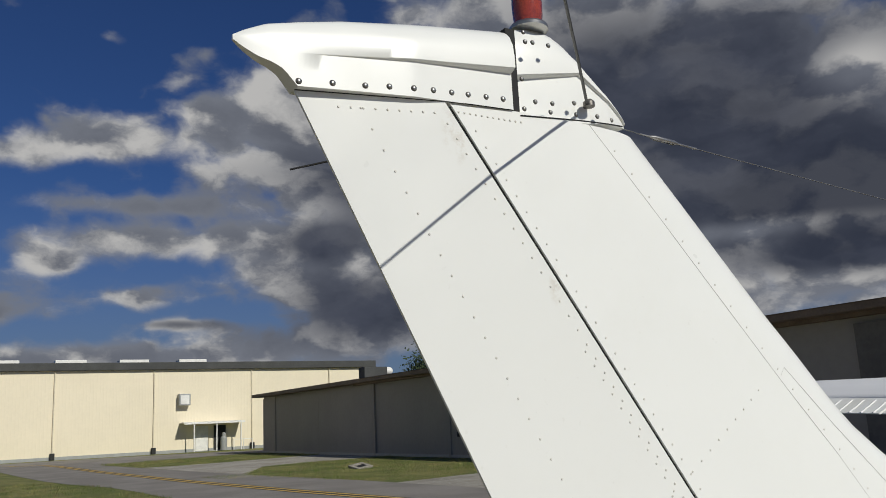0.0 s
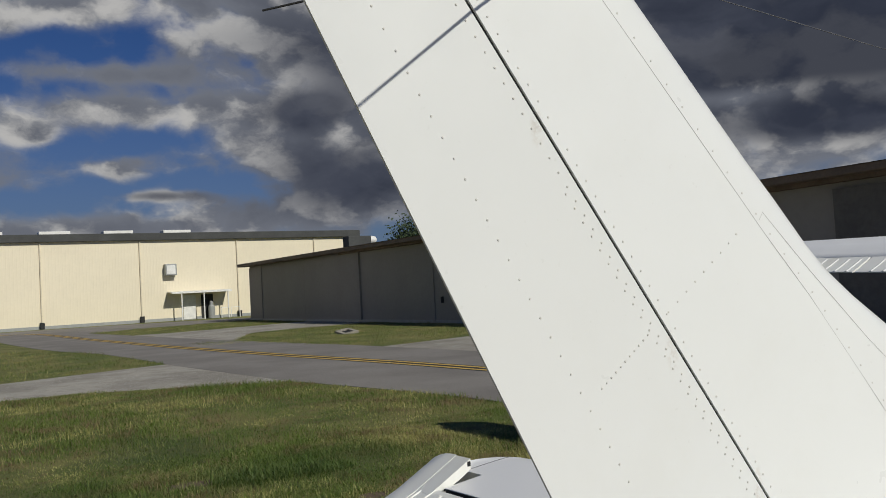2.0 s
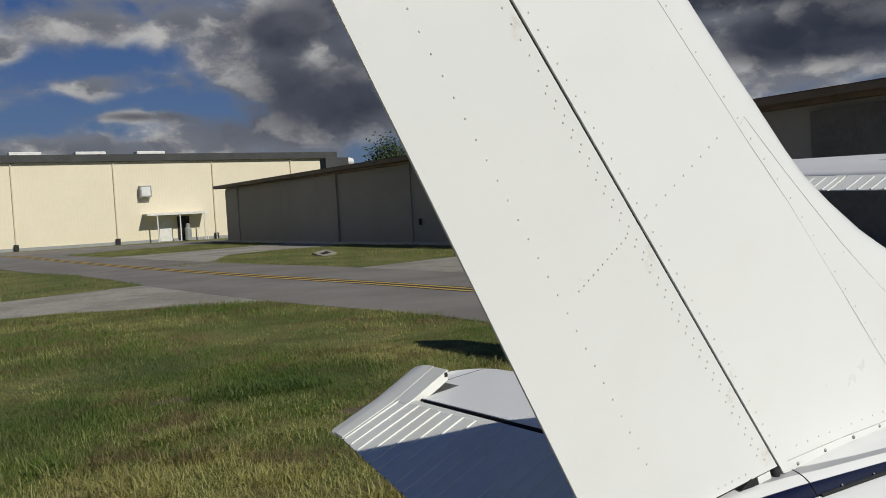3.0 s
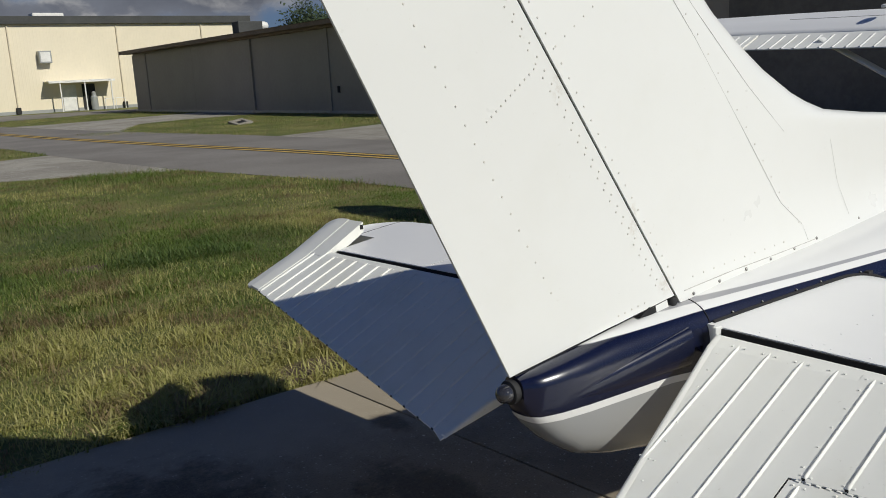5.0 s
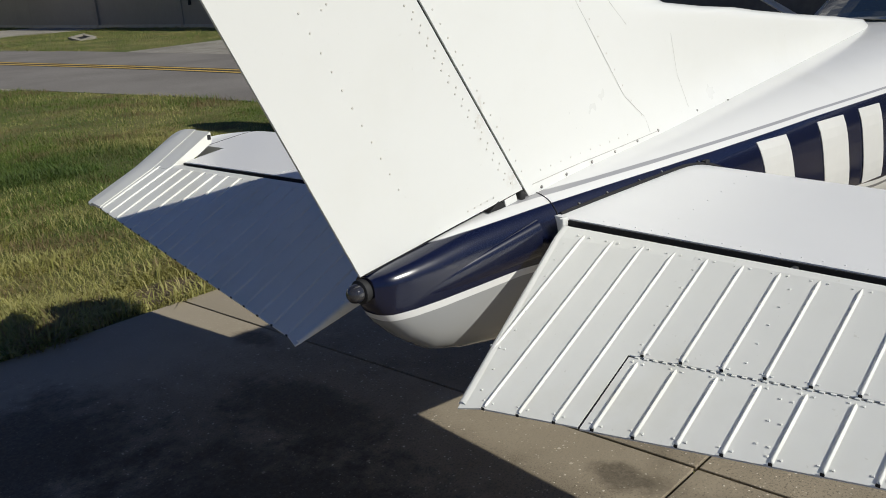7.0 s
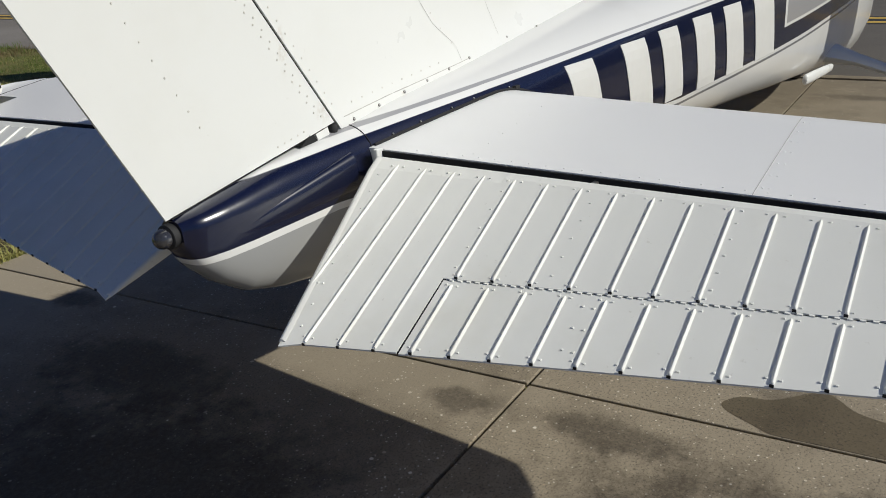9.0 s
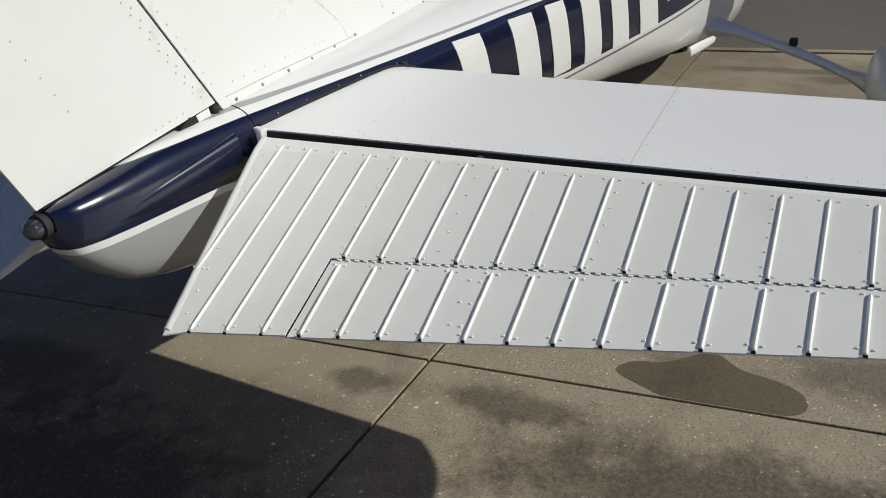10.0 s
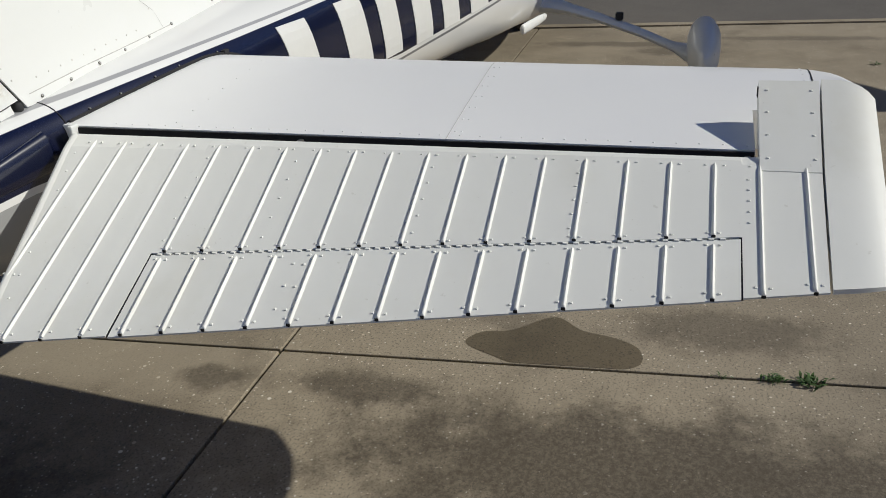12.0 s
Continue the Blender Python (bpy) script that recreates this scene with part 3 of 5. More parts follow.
def fin_cap(x0, x1, bot, top, ledge, grow, name, label, n=36):
    """A moulded tip from x0 to x1, rounded over the top, its upper half standing proud in a ledge."""
    rings = []
    for i in range(n + 1):
        x = lerp(x0, x1, i / n)
        zb, zt = curve(bot, x), curve(top, x)
        w = min(0.043, 0.003 + 0.042 * max(0.0, (x - x0) / 0.34) ** 0.8, 0.003 + 0.045 * max(0.0, (-0.461 - x) / 0.14) ** 0.55)
        g = max(0.0, min(1.0, curve(grow, x)))
        z0 = min(max(curve(ledge, x), lerp(zb, zt, 0.25)), lerp(zb, zt, 0.7))
        z1 = z0 + max(0.0015, 0.006 * g)
        prof = [(zb, w), (lerp(zb, z0, 0.5), w), (z0, w), (lerp(z0, z1, 0.5), w + 0.010 * g), (z1 + 0.001, w + 0.0155 * g)]
        for f, k in ((0.25, 1.0), (0.5, 0.94), (0.7, 0.80), (0.86, 0.58), (0.96, 0.30), (1.0, 0.0)):
            prof.append((lerp(z1 + 0.001, zt, f), (w + 0.0155 * g) * k))
        rings.append([(x, -y, z) for z, y in prof] + [(x, y, z) for z, y in prof[-2::-1]])
    return craft(name, loft(rings), M_WHITE, fin if "fin" in name else rudder, label, True, 42)


rud_cap = fin_cap(-1.314, -0.778, [(-1.314, 2.400), (-1.298, 2.388), (-1.273, 2.374), (-1.248, 2.366), (-1.230, 2.356), (-1.217, 2.340), (-1.207, 2.328), (-0.92, 2.338), (-0.778, 2.344)], [(-1.314, 2.409), (-1.294, 2.422), (-1.255, 2.441), (-1.193, 2.457), (-1.119, 2.473), (-0.943, 2.500), (-0.778, 2.521)], [(-1.232, 2.385), (-0.778, 2.418)], [(-1.20, 0.0), (-0.93, 0.55), (-0.778, 1.0)], "rudder_tip", "white moulded rudder tip with a raised ledge", 60)
tip_cap = fin_cap(-0.760, -0.467, [(-0.760, 2.337), (-0.593, 2.349), (-0.467, 2.361)], [(-0.760, 2.532), (-0.705, 2.547), (-0.669, 2.547), (-0.644, 2.539), (-0.621, 2.522), (-0.583, 2.481), (-0.533, 2.425), (-0.467, 2.369)], [(-0.760, 2.422), (-0.562, 2.459)], [(-0.760, 1.0), (-0.54, 0.35)], "fin_tip", "white moulded fin tip fastened with screws")
craft("tip_gap", boxed((-0.780, -0.036, 2.337), (-0.758, 0.036, 2.518)), M_GAP, fin)
for x, z in ((-1.205, 2.337), (-1.146, 2.341), (-1.087, 2.344), (-1.042, 2.348), (-0.995, 2.351), (-0.955, 2.354), (-0.916, 2.356), (-0.880, 2.358), (-0.840, 2.360), (-0.801, 2.362)):
    screw((x, -min(0.043, 0.003 + 0.042 * max(0.0, (x + 1.314) / 0.34) ** 0.8) - 0.0005, z), (0, -1, 0), rud_cap)
for x, z in ((-0.752, 2.350), (-0.688, 2.353), (-0.623, 2.358), (-0.566, 2.363), (-0.518, 2.366), (-0.753, 2.412), (-0.724, 2.369), (-0.682, 2.372), (-0.626, 2.382), (-0.751, 2.506), (-0.748, 2.486), (-0.730, 2.488), (-0.691, 2.489)):
    hi = 0.0125 if z > 2.45 else 0.0
    screw((x, -min(0.043, 0.003 + 0.045 * ((-0.461 - x) / 0.14) ** 0.55) - 0.0005 - hi, z), (0, -1, 0), tip_cap, 0.85)


def lathe(bm, prof, at, axis="Z", n=24):
    rings = [[Vector(at) + (Vector((r * math.cos(2 * math.pi * k / n), r * math.sin(2 * math.pi * k / n), h)) if axis == "Z" else Vector((h, r * math.cos(2 * math.pi * k / n), r * math.sin(2 * math.pi * k / n)))) for k in range(n)] for r, h in prof]
    rs = [[bm.verts.new(p) for p in r] for r in rings]
    for r, q in zip(rs, rs[1:]):
        for k in range(n):
            bm.faces.new((r[k], r[(k + 1) % n], q[(k + 1) % n], q[k]))
    bm.faces.new(rs[0])
    bm.faces.new(rs[-1])
    return bm


beacon = craft("beacon", lathe(bmesh.new(), [(0.026, -0.006), (0.040, -0.002), (0.041, 0.004), (0.037, 0.009), (0.030, 0.010)], (-0.694, 0, 2.547)), M_STEEL, None, "chrome base of the beacon", True)
craft("beacon_lens", lathe(bmesh.new(), [(0.028, 0.010), (0.031, 0.03), (0.032, 0.055), (0.031, 0.08), (0.029, 0.085), (0.029, 0.10), (0.024, 0.118), (0.015, 0.13), (0.003, 0.134)], (-0.694, 0, 2.547)), M_RED, beacon, "dark red glass dome", True)
for s, mid, tip in ((-1, (-0.791, -0.255, 2.360), (-0.993, -0.468, 2.333)), (1, (-0.825, 0.228, 2.364), (-1.059, 0.42, 2.328))):
    a = craft("antenna", tube(bmesh.new(), [(-0.589, s * 0.040, 2.385), mid, tip], [0.0032, 0.0028, 0.0024]), M_ROD, None, "thin black antenna rod", True)
    craft("antenna_base", lathe(bmesh.new(), [(0.012, -0.006), (0.012, 0.004), (0.007, 0.009)], (-0.589, s * 0.045, 2.385)), M_SCREW, a, "", True)
wire = craft("wire_antenna", tube(bmesh.new(), [(-0.473, 0, 2.367), (-0.412, 0, 2.361), (4.0, 0.05, 2.07)], 0.0013, 6), M_STEEL, None, "steel wire antenna with a turnbuckle")
craft("turnbuckle", tube(bmesh.new(), [(-0.412, 0, 2.361), (-0.385, 0, 2.359), (-0.37, 0, 2.358), (-0.31, 0, 2.354), (-0.295, 0, 2.353), (-0.24, 0, 2.349)], [0.002, 0.002, 0.006, 0.006, 0.0025, 0.0025], 10), M_STEEL, wire, "", True)

# ---- aircraft: fuselage ----
# x, half width, top, bottom, height of the widest line
SECT = [(-0.51, 0.03, 0.972, 0.903, 0.937), (-0.48, 0.052, 0.981, 0.858, 0.937), (-0.431, 0.066, 0.991, 0.809, 0.932), (-0.362, 0.078, 1.003, 0.761, 0.926), (-0.263, 0.09, 1.021, 0.731, 0.926),
        (-0.135, 0.105, 1.036, 0.708, 0.925), (-0.016, 0.12, 1.047, 0.696, 0.925), (0.134, 0.146, 1.065, 0.685, 0.924), (0.335, 0.183, 1.089, 0.675, 0.928), (0.522, 0.216, 1.109, 0.665, 0.932),
        (1.012, 0.278, 1.16, 0.638, 0.933), (1.565, 0.336, 1.207, 0.607, 0.932), (2.13, 0.39, 1.254, 0.57, 0.935), (2.581, 0.432, 1.299, 0.544, 0.94), (2.92, 0.463, 1.412, 0.52, 0.95),
        (3.27, 0.487, 1.535, 0.496, 0.97), (3.606, 0.507, 1.615, 0.477, 0.98), (3.942, 0.522, 1.68, 0.449, 1.0), (4.39, 0.54, 1.725, 0.407, 1.03), (5.062, 0.55, 1.755, 0.365, 1.04),
        (5.51, 0.545, 1.675, 0.363, 1.03), (5.958, 0.52, 1.335, 0.375, 0.98), (6.406, 0.48, 1.265, 0.426, 0.93), (6.966, 0.42, 1.215, 0.5, 0.9), (7.302, 0.36, 1.155, 0.58, 0.9),
        (7.47, 0.3, 1.115, 0.64, 0.9)]


def belly_power(x):
    """The belly is rounded at the tail and boxy under the cabin."""
    return curve([(2.0, 3.0), (3.0, 4.2), (3.5, 6.0), (4.2, 7.0)], x)


def section(x, w, top, bot, zc, n=40):
    ring = []
    for k in range(n):
        a = 2 * math.pi * k / n
        c, s = math.cos(a), math.sin(a)
        e = 3.0 if s >= 0 else belly_power(x)
        r = (abs(c) ** e + abs(s) ** e) ** (-1 / e)
        ring.append((x, w * c * r, zc + (top - zc if s >= 0 else zc - bot) * s * r))
    return ring


def smooth_sections(k=3):
    """Sections with points between them on a smooth curve."""
    out = []
    for i in range(len(SECT) - 1):
        p0, p1, p2, p3 = (SECT[max(0, min(len(SECT) - 1, i + d))] for d in (-1, 0, 1, 2))
        for j in range(k):
            t = j / k
            row = []
            for a, b, c, d in zip(p0, p1, p2, p3):
                row.append(0.5 * (2 * b + (c - a) * t + (2 * a - 5 * b + 4 * c - d) * t * t + (3 * b - a - 3 * c + d) * t ** 3) if i > 5 else lerp(b, c, t))
            out.append(row)
    return out + [SECT[-1]]


def fus_half(x, z):
    """Half width of the fuselage at x, z."""
    rows = SECT
    w, top, bot, zc = (curve([(r[0], r[k]) for r in rows], x) for k in (1, 2, 3, 4))
    s = (z - zc) / (top - zc) if z > zc else (z - zc) / (bot - zc)
    e = 3.0 if z > zc else belly_power(x)
    return w * max(0.0, 1 - min(1, abs(s)) ** e) ** (1 / e)


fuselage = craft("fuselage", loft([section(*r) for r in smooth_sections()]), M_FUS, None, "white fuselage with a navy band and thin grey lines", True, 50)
# teardrop fairing over the elevator's torque tube, both sides
for s in (-1, 1):
    rings = []
    for i in range(15):
        t = i / 14
        x, zc = lerp(-0.441, -0.06, t), lerp(0.910, 0.956, t)
        ry, rz = 0.005 + 0.013 * t ** 1.2, 0.012 + 0.036 * t
        rings.append([(x, s * (fus_half(x, zc) - 0.006 + ry * math.cos(k * math.pi / 8)), zc + rz * math.sin(k * math.pi / 8)) for k in range(16)])
    craft("tail_fairing", loft(rings), M_FUS, fuselage, "navy teardrop fairing", True, 60)
# end cone light
nav = craft("tail_light", lathe(bmesh.new(), [(0.022, 0.03), (0.026, 0.0), (0.026, -0.008), (0.022, -0.010)], (-0.518, 0, 0.942), "X"), M_RUBBER, fuselage, "black tail light housing", True)
craft("lens", lathe(bmesh.new(), [(0.020, 0.0), (0.020, -0.012), (0.017, -0.020), (0.010, -0.026), (0.003, -0.028)], (-0.528, 0, 0.942), "X"), M_LENS, nav, "clear glass tail light", True)
# skin seam round the tail, and the screws along the fin root
craft("skin_seam", tube(bmesh.new(), [(0.013, -fus_half(0.013, z) - 0.0004, z) for z in [1.048 - 0.052 * (k / 14) ** 1.6 for k in range(15)]], 0.0013, 6), M_GAP, fuselage, "dark skin joint")
for x in (0.033, 0.135, 0.24, 0.337, 0.44, 0.545, 0.765):
    z = 1.054 + 0.118 * x
    screw((x, -max(fin_half(x, z), fus_half(x, z)) - 0.0005, z), (0, -0.9, 0.4), fuselage, 0.8)
for x, z in ((0.64, 1.118), (0.95, 1.15), (1.15, 1.175), (1.40, 1.20)):
    screw((x, -fus_half(x, z) - 0.0005, z), (0, -0.9, 0.4), fuselage, 0.75)
craft("root_seam", tube(bmesh.new(), [(x, -max(fin_half(x, 1.071 + 0.085 * x), fus_half(x, 1.071 + 0.085 * x)) - 0.0002, 1.071 + 0.085 * x) for x in [lerp(-0.002, 0.55, i / 14) for i in range(15)]], 0.0013, 5), M_SEAM, fin)
craft("hinge_bearing", lathe(bmesh.new(), [(0.003, -0.013), (0.010, -0.010), (0.013, 0.0), (0.010, 0.010), (0.003, 0.013)], (-0.036, -0.044, 1.050)), M_RUBBER, rudder, "black rubber hinge plug", True)
# tail cone cut below the rudder: a black solid carries its shade
bm = bmesh.new()
rings = [[bm.verts.new((x, k * 0.0475, z)) for x, z in ((-0.158, 1.034), (-0.096, 1.034), (-0.108, 1.050), (-0.121, 1.056))] for k in (-1, 1)]
bm.faces.new(rings[0])
bm.faces.new(rings[1])
for i in range(4):
    bm.faces.new((rings[0][i], rings[0][(i + 1) % 4], rings[1][(i + 1) % 4], rings[1][i]))
# thin black strip for the shade in the gap under the rudder
craft("rudder_gap", shell(10, 1, lambda u, v: (lerp(-0.510, -0.065, u), 0, rud_bot(lerp(-0.510, -0.065, u)) - 0.0035 * v + 0.0005), lambda u, v: rud_half(lerp(-0.510, -0.065, u), 1.02) + 0.0006, (0, 1, 0)), M_GAP, rudder, "dark gap under the rudder")
craft("rudder_lug", shell(3, 3, lambda u, v: (lerp(-0.097, -0.052, u) - 0.012 * v, 0, lerp(1.035, 1.075, v)), lambda u, v: 0.0478, (0, 1, 0)), M_WHITE, rudder, "white lower hinge lug")
craft("rudder_notch", bm, M_GAP, rudder, "dark cut in the rudder's lower edge")
# registration: one plain white bar for each mark
for x, w in ((0.885, 0.20), (1.24, 0.22), (1.53, 0.20), (1.835, 0.23), (2.15, 0.25), (2.50, 0.33)):
    def mark(u, v, x=x + 0.1 * w, w=0.8 * w):
        z = lerp(curve(BAND_BOT, x) + 0.012, curve(BAND_TOP, x) - 0.012, v)
        xx = x + w * u - 0.07 * v
        return (xx, -fus_half(xx, z) - 0.0025, z)
    craft("registration_mark", shell(4, 8, mark, lambda u, v: 0.0012, (0, 1, 0)), M_CHAR, fuselage, "plain white painted marking")

# ---- aircraft: tailplane ----
Y_RIB, P_RIB, N_RIB = 0.233, 0.0743, 20


def stab_le(y):
    return curve([(0.1, 0.708), (0.2, 0.697), (0.6, 0.650), (1.2, 0.592), (1.58, 0.562), (1.675, 0.552), (1.705, 0.540), (1.735, 0.508), (1.758, 0.45), (1.772, 0.36), (1.777, 0.23)], y)


def stab_half(x, y):
    le = stab_le(y)
    f = max(0.0, min(1.0, (le - x) / (le + 0.004)))
    t = lerp(0.066, 0.058, (y - 0.1) / 1.7)
    te = lerp(0.036, 0.019, (y - 0.2) / 1.4)
    if f < 0.30:
        return max(0.0015, te + (t - te) - t * (1 - f / 0.30) ** 2.1)
    return max(0.0015, lerp(t, te, ((f - 0.30) / 0.70) ** 1.15))


def stab_z(x, y):
    """Middle of the stabilizer, which droops a little towards its tip and trailing edge."""
    f = max(0.0, min(1.0, (stab_le(y) - x) / stab_le(y)))
    z_le = 0.974 - 0.009 * (y - 0.2)
    z_te = 1.000 - 0.0185 * y - lerp(0.036, 0.019, (y - 0.2) / 1.4)
    return lerp(z_le, z_te, f)


STAB_CUTS = [lerp(0.10, 1.565, k / 22) for k in range(23)] + [1.567] + [lerp(1.58, 1.777, (k / 10) ** 0.7) for k in range(11)]


def stab_mid(s):
    def f(u, v):
        y = STAB_CUTS[round(v * 34)]
        back = 0.004 if y < 1.566 else 0.18
        le = stab_le(y)
        x = max(back, lerp(0.004, le, 1 - (1 - u) ** 2))
        return (x, s * y, stab_z(x, y))
    return f


EL_FRONT = -0.018
# front of the balance horn, and how steeply the horn rises
HORN, RISE = 0.132, 0.56


def el_te(y):
    return curve([(0.2, -0.5205), (1.66, -0.2992), (1.71, -0.291), (1.755, -0.284), (1.767, -0.26)], y)


def el_top(x, y):
    """Upper skin of the drooped elevator."""
    z0 = 0.984 - 0.0142 * (y - 0.233)
    z1 = 0.758 + 0.0662 * (y - 0.236)
    return lerp(z0, z1, (x + 0.04) / (el_te(y) + 0.04)) - 0.007 * max(0.0, (x + 0.040) / 0.020) ** 2 * (y < 1.570)


def el_thick(x, y):
    f = (x - el_te(y)) / (EL_FRONT - el_te(y))
    return 0.003 + lerp(0.075, 0.052, (y - 0.2) / 1.5) * max(0.0, min(1, f)) ** 0.9


TAB = ((-0.3095, 0.503), (-0.2040, 1.541))


def tab_x(y):
    return lerp(TAB[0][0], TAB[1][0], (y - TAB[0][1]) / (TAB[1][1] - TAB[0][1]))


def sheet(nu, nv, top, thick):
    """Closed skin from an upper surface and a thickness below it."""
    return shell(nu, nv, lambda u, v: Vector(top(u, v)) - Vector((0, 0, thick(u, v) / 2)), lambda u, v: thick(u, v) / 2, (0, 0, 1))


def root_y(x):
    """The slanting inboard edge of the elevator."""
    return curve([(-0.515, 0.256), (-0.05, 0.165), (0.0, 0.165)], x)


def bead(a, b, s, wid=0.0072, up=0.0050):
    """A pressed stiffening bead along the skin from a to b (x, y), with tapered ends."""
    bm = bmesh.new()
    rings = []
    for f, w, h in ((0, 0.2, 0.05), (0.03, 0.8, 0.7), (0.06, 1, 1), (0.5, 1, 1), (0.985, 1, 1), (1.0, 0.85, 0.7)):
        x, y = lerp(a[0], b[0], f), lerp(a[1], b[1], f)
        z = el_top(x, y)
        rings.append([bm.verts.new((x, s * (y + k * wid * w / 2), z - 0.001 + (h * up + 0.001) * g)) for k, g in ((-1, 0), (-0.55, 0.75), (0, 1), (0.55, 0.75), (1, 0))])
    for r, q in zip(rings, rings[1:]):
        for k in range(4):
            bm.faces.new((r[k], r[k + 1], q[k + 1], q[k]))
    for r in (rings[0], rings[-1]):
        bm.faces.new(r)
    return bm


def seam_y(x):
    """The joint between the elevator and its moulded tip."""
    return 1.674 + 0.02 * (x - 0.15)


def tailplane(s, tab):
    side = "with a trim tab" if tab else "partly shaded by the fin"
    st = craft("stabilizer", shell(48, 34, stab_mid(s), lambda u, v: stab_half(stab_mid(1)(u, v)[0], STAB_CUTS[round(v * 34)]), (0, 0, 1)), M_STAB, None, "glossy white horizontal stabilizer", True, 60)
    # hinge gap, its shade made as a black filler
    craft("hinge_gap", shell(1, 8, lambda u, v: (lerp(-0.03, 0.002, u), s * lerp(0.15, 1.565, v), lerp(0.958, 0.945, v)), lambda u, v: 0.012, (0, 0, 1)), M_GAP, st)
    # black sheet behind the stabilizer, standing in for the shade in its recess
    craft("cove_shade", shell(1, 12, lambda u, v: (lerp(-0.0015, 0.0035, u), s * lerp(0.15, 1.564, v), stab_z(0.0, lerp(0.15, 1.564, v))), lambda u, v: lerp(0.0345, 0.0175, v), (0, 0, 1)), M_GAP, st)

    def top(u, v):
        y = lerp(0.2, 1.668, v)
        x = lerp(el_te(y), -0.022, u)
        if v == 1:
            y = seam_y(x)
        if v == 0:
            y = root_y(x)
        if tab and TAB[0][1] < y < TAB[1][1]:
            x = lerp(tab_x(y) + 0.002, -0.022, u)
        return (x, s * y, el_top(x, y))
    cuts = sorted({0.2, 1.668, TAB[0][1] - 0.0005, TAB[0][1] + 0.0005, TAB[1][1] - 0.0005, TAB[1][1] + 0.0005, *[lerp(0.3, 1.645, k / 14) for k in range(15)]})
    nv = len(cuts) - 1

    def top_c(u, v):
        return top(u, (cuts[round(v * nv)] - 0.2) / 1.468)
    el = craft("elevator", sheet(12, nv, top_c, lambda u, v: el_thick(top_c(u, v)[0], cuts[round(v * nv)])), M_ELEV, None, "grey-white ribbed elevator, drooping, " + side, False)
    # horn and tip
    def horn(u, v):
        x = lerp(-0.06, HORN, u)
        y = lerp(1.570, seam_y(x), v)
        return (x, s * y, el_top(-0.06, y) + 0.0015 + (x + 0.06) * RISE)
    craft("horn", sheet(8, 3, horn, lambda u, v: 0.012 + 0.05 * math.sin(math.pi * min(1, 0.5 + 0.5 * (1 - u))) * (1 - u * 0.45)), M_ELEV, el, "", True, 50)

    zf = el_top(-0.06, 1.62) + (HORN + 0.06) * RISE
    # black patch for the shade inside the open horn
    craft("horn_end", boxed((HORN - 0.016, s * 1.5695 - 0.0012, zf - 0.027), (HORN - 0.0015, s * 1.5695 + 0.0012, zf - 0.008), 0.0008), M_GAP, el, "dark open end of the horn")

    def cap(u, v):
        b = 0.018 * v ** 3
        x = lerp(el_te(1.69 + 0.07 * v) + b, HORN + 0.003 - b * 1.2, u)
        y = lerp(seam_y(x) + 0.004, 1.768 if s < 0 else 1.83, v)
        z = el_top(min(x, -0.06), y) if x < -0.06 else el_top(-0.06, y) + (x + 0.06) * RISE
        return (x, s * y, z - 0.016 * v ** 4 + 0.002)
    craft("elevator_tip", sheet(16, 8, cap, lambda u, v: (0.006 + 0.05 * math.sin(math.pi * min(1, u * 0.94 + 0.004)) ** 0.7) * (1 - 0.55 * v ** 3)), M_ELEV, el, "moulded tip, dented at the rear corner" if tab else "", True, 50)
    rows = []
    nrm = Vector((-0.48, 0, 1)).normalized()
    for k in range(N_RIB):
        y = Y_RIB + P_RIB * k
        xf = -0.045
        xb = el_te(y) + 0.004 if k else -0.385
        if tab and TAB[0][1] + 0.004 < y < TAB[1][1]:
            xt = tab_x(y)
            craft("rib", bead((xf, y), (xt + 0.006, y), s), M_ELEV, el, "", True, 60)
            for dy in (-0.009, 0.009):
                rows.append(((xt + 0.012, s * (y + dy), el_top(xt + 0.012, y)), nrm))
        else:
            craft("rib", bead((xf, y), (xb, y), s), M_ELEV, el, "", True, 60)
        for dy in (-0.011, 0.011):
            rows.append(((-0.05, s * (y + dy * 1.4), el_top(-0.05, y)), nrm))
            if not (tab and TAB[0][1] < y < TAB[1][1]):
                rows.append(((xb + 0.012, s * (y + dy), el_top(xb + 0.012, y)), nrm))
        ends = [el_te(y) - 0.0005] * (k > 0) + ([tab_x(y) + 0.004] if tab and TAB[0][1] + 0.004 < y < TAB[1][1] else [])
        # black boxes stand in for the shade in the ribs' open ends
        for xe in ends:
            yy = s * y
            craft("rib_end", boxed((xe - 0.0018, yy - 0.0034, el_top(xe, y) - 0.002), (xe + 0.0005, yy + 0.0034, el_top(xe, y) + 0.0036), 0.0008), M_GAP, el, "dark open end of a rib")
    for y0 in (0.515, 0.71, 0.99, 1.262, 1.552):
        for i in range(5):
            x = lerp(-0.08, tab_x(max(0.503, y0)) + 0.03, i / 4)
            rows.append(((x, s * y0, el_top(x, y0)), nrm))
    for i in range(9):
        x = lerp(-0.08, -0.47, i / 8)
        rows.append(((x, s * (root_y(x) + 0.028), el_top(x, 0.25)), nrm))
    for y0 in (1.584, 1.66):
        for i in range(4):
            x = lerp(HORN - 0.022, -0.035, i / 3)
            rows.append(((x, s * y0, el_top(-0.06, y0) + (x + 0.06) * RISE + 0.0015), nrm))
    tagged(craft("rivets", rivets(rows, 0.0032, 0.0017), M_ELEV, el), kind="stuff")
    if tab:
        def ttop(u, v):
            y = lerp(TAB[0][1] + 0.0042, TAB[1][1] - 0.0026, v)
            x = lerp(el_te(y) - 0.002, tab_x(y) - 0.002, u)
